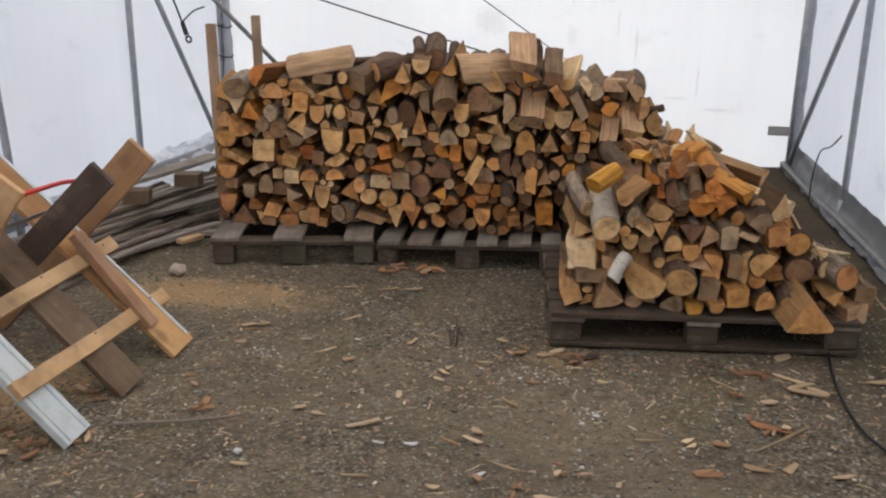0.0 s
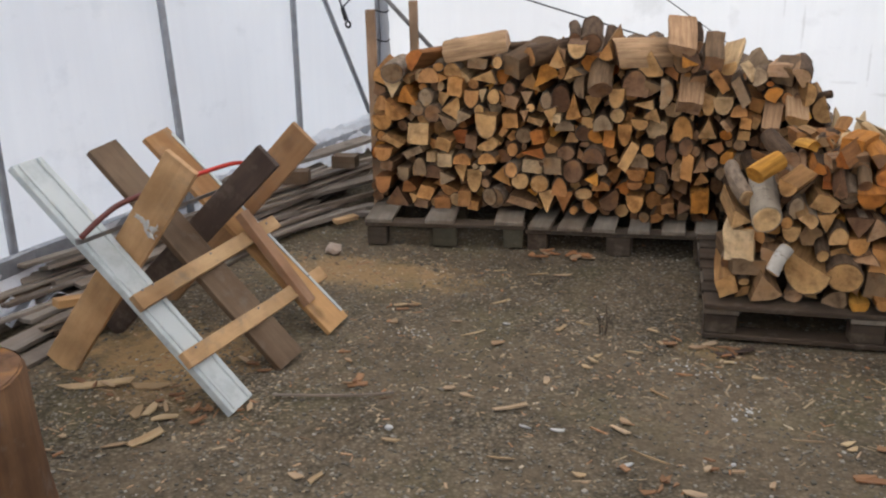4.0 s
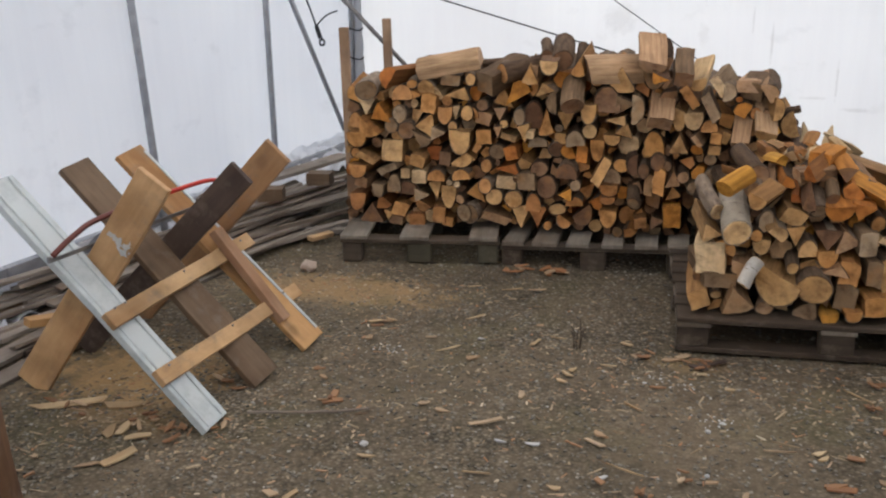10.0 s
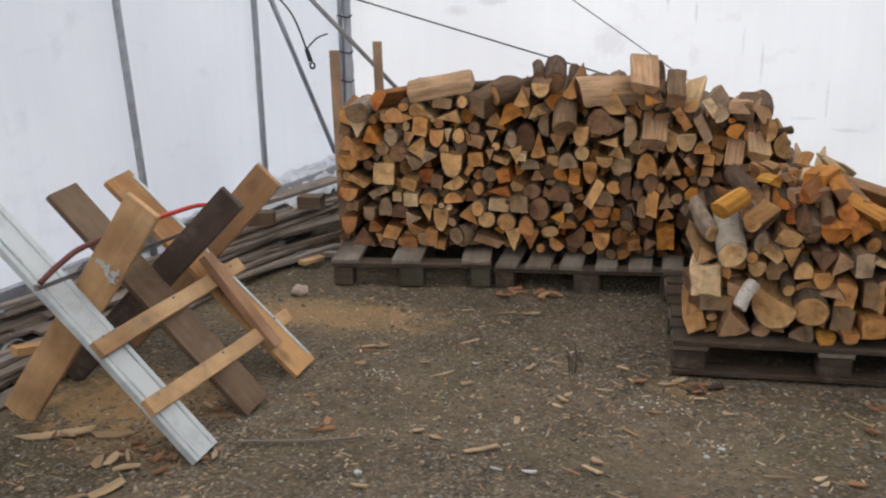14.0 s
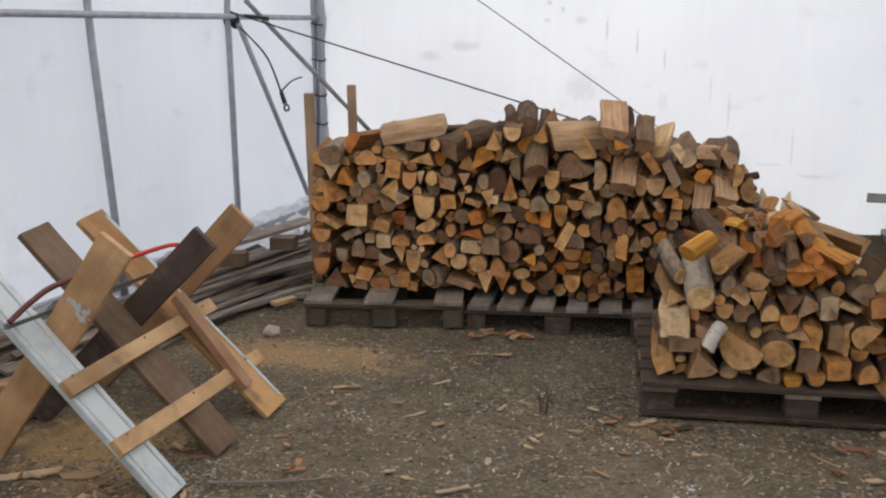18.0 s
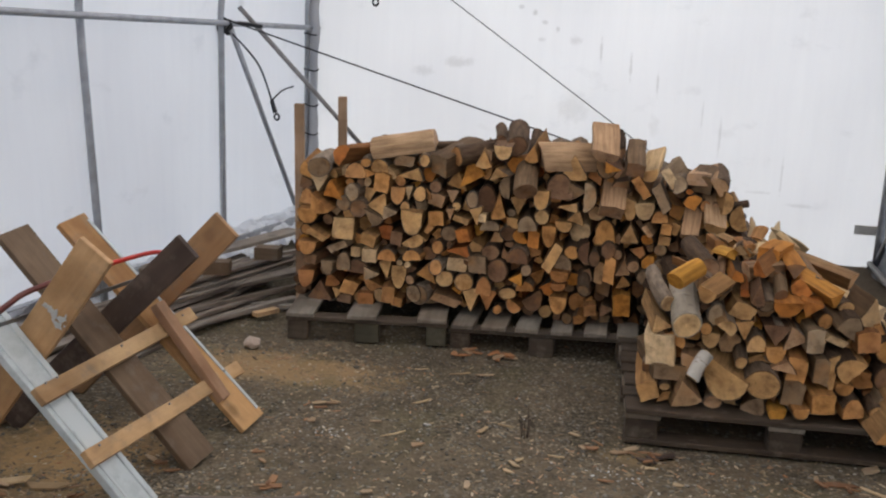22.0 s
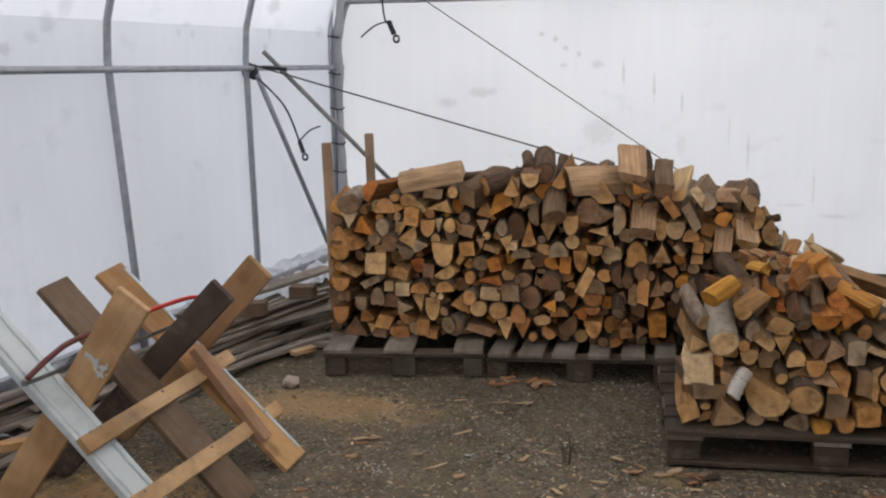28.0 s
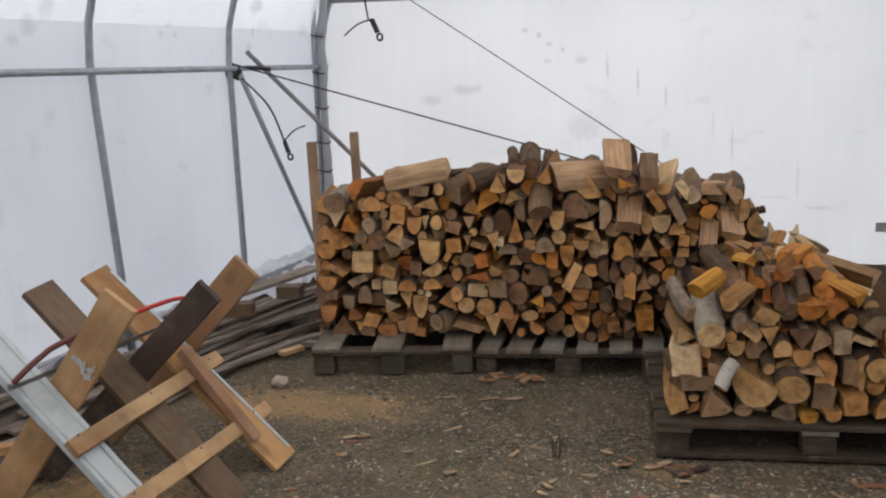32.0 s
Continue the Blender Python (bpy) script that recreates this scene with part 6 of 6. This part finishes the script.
chip(-0.090, 3.615, 10, 0.115, 0.037, FLAKETAN, TANCHIP, 218, 0.004)
chip(-0.030, 3.649, 40, 0.090, 0.037, FLAKETAN, TANCHIP, 219, 0.004)
chip(-0.118, 3.342, -5, 0.090, 0.015, FLAKERED, RUSTCHIP, 220, 0.004)
chip(-0.259, 3.757, -30, 0.077, 0.031, FLAKE, PALECHIP, 221, 0.004)
chip(-0.323, 3.511, -10, 0.090, 0.010, FLAKE, PALECHIP, 222, 0.004)
chip(-0.923, 2.992, 20, 0.064, 0.037, FLAKETAN, TANCHIP, 223, 0.004)
chip(-0.854, 2.981, -25, 0.090, 0.025, FLAKETAN, TANCHIP, 224, 0.004)
chip(0.687, 3.150, -30, 0.205, 0.062, BARKORANGE, RUSTCHIP, 225, 0.004)
chip(0.672, 2.948, 38, 0.321, 0.012, FLAKE, PALECHIP, 226, 0.004)
chip(0.741, 2.813, 55, 0.115, 0.037, FLAKE, PALECHIP, 227, 0.004)
chip(0.610, 2.842, -25, 0.128, 0.031, FLAKETAN, TANCHIP, 228, 0.004)
chip(0.457, 2.766, 0, 0.115, 0.037, FLAKERED, RUSTCHIP, 229, 0.004)
chip(0.587, 3.509, -50, 0.167, 0.011, FLAKE, PALECHIP, 230, 0.004)
chip(0.648, 3.389, -70, 0.090, 0.037, FLAKERED, RUSTCHIP, 231, 0.004)
chip(0.718, 3.581, 0, 0.154, 0.037, FLAKERED, RUSTCHIP, 232, 0.004)
chip(0.877, 3.741, 15, 0.103, 0.088, FLAKETAN, TANCHIP, 233, 0.004)
chip(0.840, 3.592, -40, 0.179, 0.037, FLAKE, PALECHIP, 234, 0.004)
chip(0.863, 3.440, 25, 0.154, 0.035, FLAKE, PALECHIP, 235, 0.004)
chip(0.871, 3.450, -30, 0.205, 0.037, FLAKETAN, TANCHIP, 236, 0.004)
chip(0.951, 3.468, -35, 0.115, 0.031, FLAKE, PALECHIP, 237, 0.004)
chip(0.751, 3.304, 20, 0.077, 0.037, FLAKETAN, TANCHIP, 238, 0.004)
chip(1.184, 3.547, 10, 0.128, 0.037, FLAKE, PALECHIP, 239, 0.004)
chip(0.877, 2.804, 15, 0.103, 0.025, FLAKE, PALECHIP, 240, 0.004)
chip(0.453, 2.927, 50, 0.064, 0.025, FLAKE, PALECHIP, 241, 0.004)
chip(0.052, 3.599, 20, 0.154, 0.062, DARKWOOD, "dark scrap of bark by the pallet", 242, 0.004)
chip(0.024, 3.591, -30, 0.115, 0.037, DARKWOOD, "dark scrap of bark by the pallet", 243, 0.004)
chip(1.025, 3.442, 0, 0.051, 0.025, FLAKE, PALECHIP, 244, 0.004)
chip(-1.283, 2.939, 25, 0.115, 0.037, FLAKERED, RUSTCHIP, 245, 0.004)
chip(-1.376, 3.166, -40, 0.064, 0.025, FLAKETAN, TANCHIP, 246, 0.004)
chip(-1.425, 3.211, 10, 0.064, 0.025, FLAKERED, RUSTCHIP, 247, 0.004)
chip(-1.146, 2.297, 60, 0.077, 0.037, FLAKE, PALECHIP, 248, 0.004)
chip(-1.228, 2.328, -10, 0.077, 0.037, FLAKETAN, TANCHIP, 249, 0.004)
chip(0.266, 2.942, 5, 0.154, 0.012, FLAKETAN, TANCHIP, 250, 0.004)
chip(0.540, 2.971, -10, 0.064, 0.037, FLAKERED, RUSTCHIP, 251, 0.004)
chip(0.447, 2.777, 10, 0.090, 0.037, FLAKERED, RUSTCHIP, 252, 0.004)
chip(0.213, 2.644, 80, 0.051, 0.025, FLAKETAN, TANCHIP, 253, 0.004)
chip(0.436, 2.955, 40, 0.064, 0.025, FLAKE, PALECHIP, 254, 0.004)
chip(0.156, 3.407, -20, 0.064, 0.025, FLAKE, PALECHIP, 255, 0.004)
chip(0.056, 3.514, 10, 0.051, 0.025, FLAKE, PALECHIP, 256, 0.004)
chip(-1.076, 3.614, 10, 0.064, 0.025, FLAKETAN, TANCHIP, 257, 0.004)
chip(-1.310, 3.789, -35, 0.103, 0.019, FLAKE, PALECHIP, 258, 0.004)
chip(-1.348, 3.684, 10, 0.077, 0.025, FLAKERED, RUSTCHIP, 259, 0.004)
chip(-1.322, 3.542, 60, 0.051, 0.037, FLAKETAN, TANCHIP, 260, 0.004)
chip(-0.475, 3.343, -30, 0.077, 0.022, FLAKE, PALECHIP, 261, 0.004)
chip(-0.433, 3.418, 60, 0.064, 0.025, FLAKE, PALECHIP, 262, 0.004)
chip(-0.280, 2.958, -40, 0.077, 0.037, FLAKETAN, TANCHIP, 263, 0.004)
chip(-0.71, 2.90, 25, 0.17, 0.035, FLAKETAN, TANCHIP, 1, 0.004)
chip(-2.30, 2.63, 22, 0.34, 0.045, FLAKE, PALECHIP, 3, 0.004)
chip(-2.05, 2.72, 14, 0.2, 0.068, FLAKE, PALECHIP, 4, 0.004)
chip(-1.89, 2.50, 112, 0.12, 0.048, FLAKE, PALECHIP, 5, 0.004)
chip(-1.865, 2.53, 98, 0.13, 0.045, FLAKE, PALECHIP, 6, 0.004)
chip(-1.84, 2.52, 20, 0.12, 0.053, FLAKE, PALECHIP, 7, 0.004)
chip(-1.80, 2.34, 62, 0.17, 0.083, FLAKE, PALECHIP, 8, 0.004)
chip(-1.88, 2.30, 40, 0.10, 0.030, FLAKETAN, TANCHIP, 9, 0.004)
chip(-0.05, 2.56, -10, 0.10, 0.03, FLAKETAN, TANCHIP, 19, 0.004)
chip(-1.02, 2.60, -4, 0.09, 0.02, FLAKE, PALECHIP, 20, 0.004)
chip(-0.95, 3.85, 40, 0.12, 0.015, FLAKE, PALECHIP, 31, 0.004)
chip(-0.75, 4.30, 5, 0.11, 0.02, FLAKETAN, TANCHIP, 33, 0.004)
chip(-0.20, 3.20, -45, 0.12, 0.018, FLAKE, PALECHIP, 34, 0.004)
chip(-2.158, 4.889, 15, 0.17, 0.05, FLAKE, PALECHIP, 300, 0.006)
# curled shreds of rust-orange bark, in small heaps
for j, (x, y, r, count) in enumerate(((-1.25, 2.97, 0.035, 4), (-1.82, 2.63, 0.07, 7), (-1.655, 2.62, 0.06, 7), (-1.67, 2.99, 0.04, 4), (-2.04, 2.24, 0.05, 5), (-2.15, 2.66, 0.09, 6), (0.756, 3.107, 0.045, 5), (0.66, 3.35, 0.03, 3), (0.78, 3.58, 0.05, 4), (-0.134, 2.57, 0.06, 6), (0.036, 2.70, 0.035, 4), (0.10, 3.62, 0.06, 5), (-0.18, 3.60, 0.06, 4))):
    q = random.Random(j + 70)
    for i in range(count):
        chip(x + q.gauss(0, r), y + q.gauss(0, r * 0.6), q.uniform(0, 360), q.uniform(0.04, 0.085), q.uniform(0.014, 0.032), q.choice((FLAKERED, FLAKERED, FLAKETAN)), "rust-orange bark shred on the gravel", j * 11 + i, 0.005 + 0.004 * (i % 3), q.uniform(-16, 4))
for i in range(12):
    a = i * 2.4
    chip(-0.75 + 0.09 * math.cos(a) * (1 + i % 2), 4.585 + 0.03 * math.sin(a), 30 * i, 0.09 + 0.02 * (i % 3), 0.04, BARKORANGE if i % 4 else FLAKETAN, "bright orange shred of bark by the pallet", 40 + i, 0.006 + 0.006 * (i % 3))
pipe("dry_stick", curve_pts([(-1.50, 2.78, 0.010), (-1.35, 2.81, 0.014), (-1.2, 2.86, 0.010), (-1.08, 2.90, 0.018)], 6), 0.0055, GREYWOOD, "thin grey dry stick on the gravel", "stick")
pipe("black_cable", curve_pts([(1.16, 4.0, 0.012), (1.09, 3.72, 0.012), (1.05, 3.38, 0.014), (1.06, 3.12, 0.012), (1.12, 2.92, 0.012), (1.16, 2.6, 0.012), (1.1, 2.2, 0.012)], 8), 0.0065, BLACK, "black cable snaking over the gravel", "cable")


def pebble_bm(r, seed, flat=0.7):
    bm = bmesh.new()
    bmesh.ops.create_icosphere(bm, subdivisions=2, radius=r)
    for v in bm.verts:
        v.co = v.co * (1 + 0.3 * noise.noise(v.co * (2.0 / r) + Vector((seed, 0, 0))))
        v.co.z *= flat
    return bm


solid("stone", pebble_bm(0.045, 2), plain("pinkish_stone", (0.40, 0.315, 0.25), 0.9), "pale pinkish stone on the gravel near the pallet", "stone", at=pose(-1.92, 4.34, 0.022))
for i, (x, y, r) in enumerate(((-1.02, 2.68, 0.014), (0.10, 2.76, 0.009), (0.1, 3.05, 0.010))):
    solid("stone", pebble_bm(r, i + 5), ASH, "small white stone on the gravel", "stone", "white stones", at=pose(x, y, ground_height(x, y) + r * 0.45))
weed = thing("dead_weed", "small dead brown weed standing in the gravel", "weed", at=pose(-0.43, 3.66, -0.005))
for i in range(6):
    a = i * 2.4
    part("stem", tube_bm(curve_pts([(0.012 * math.cos(a), 0.012 * math.sin(a), 0), (0.02 * math.cos(a), 0.02 * math.sin(a), 0.06 + 0.01 * (i % 3)), (0.035 * math.cos(a + 0.5), 0.03 * math.sin(a + 0.5), 0.085 + 0.012 * (i % 4))], 4), 0.0022, 5), DRIED, weed)


def scatter(name, count, material, label, category, seed, size, long=1.0, flat=0.6, spots=()):
    """Thousands of small bits on the ground, in one mesh."""
    r_ = random.Random(seed)
    base = [(1, 1, 1), (-1, 1, 0.8), (-1, -1, 1), (1, -1, 0.7), (1.1, 0.9, -1), (-0.9, 1, -1), (-1, -1.1, -1), (0.9, -1, -1)]
    quads = [(0, 1, 2, 3), (7, 6, 5, 4), (0, 4, 5, 1), (1, 5, 6, 2), (2, 6, 7, 3), (3, 7, 4, 0)]
    vs, fs = [], []
    for k in range(count):
        x, y = 0.0, 0.0
        if spots and r_.random() < 0.6:
            sx, sy, sr = r_.choice(spots)
            x, y = r_.gauss(sx, sr), r_.gauss(sy, sr * 0.6)
        else:
            x, y = r_.uniform(-2.7, 1.55), 1.9 + 3.6 * r_.random() ** 1.3
        if not spots and (math.hypot((x + 1.66) / 0.5, (y - 4.12) / 0.2) < 0.8 or math.hypot((x + 2.15) / 0.33, (y - 3.05) / 0.25) < 0.8):
            continue
        s = size * r_.uniform(0.45, 1.25) * (1.6 if r_.random() < 0.05 else 1)
        a, t1, t2 = r_.uniform(0, 6.28), r_.uniform(-0.25, 0.25), r_.uniform(-0.25, 0.25)
        ca, sa, h = math.cos(a), math.sin(a), ground_height(x, y)
        l = long * r_.uniform(0.6, 1.4) if long > 1 else 1.0
        b = len(vs)
        for px, py, pz in base:
            qx, qy = px * s * l * r_.uniform(0.65, 1), py * s * r_.uniform(0.65, 1)
            qz = pz * s * flat + qx * t1 * 0.5 + qy * t2
            vs.append((x + qx * ca - qy * sa, y + qx * sa + qy * ca, h + s * flat * 0.5 + qz))
        fs += [tuple(b + i for i in q) for q in quads]
    m = bpy.data.meshes.new(name)
    m.from_pydata(vs, [], fs)
    m.materials.append(material)
    return tagged(new(name, m), label, category, kind="stuff")


scatter("gravel", 16000, PEBBLE, "fine grey gravel scattered over the trodden dirt", "gravel", 3, 0.0056, flat=0.4)
scatter("wood_litter", 3500, CHIP, "small wood chips and bark bits strewn over the ground", "wood chips", 7, 0.0043, 2.6, 0.25, ((-1.7, 4.15, 0.35), (-1.5, 4.1, 0.3), (-2.1, 2.95, 0.3), (-1.7, 2.6, 0.3), (0.75, 3.4, 0.35), (-0.1, 3.5, 0.4), (-0.8, 3.2, 0.5)))
scatter("pale_ash", 150, ASH, "smears of pale ash and lime on the gravel", "ash", 12, 0.0035, 1.3, 0.3, ((-1.20, 3.46, 0.05), (-0.06, 3.44, 0.07), (0.12, 3.13, 0.05)))
scatter("straw_litter", 700, CHIP, "thin pale splinters and straws strewn over the ground", "splinters", 19, 0.0028, 9.0, 0.4, ((-0.9, 3.6, 0.6), (-1.3, 4.2, 0.5), (0.7, 3.35, 0.35), (-0.2, 3.0, 0.6), (-2.0, 2.7, 0.3)))
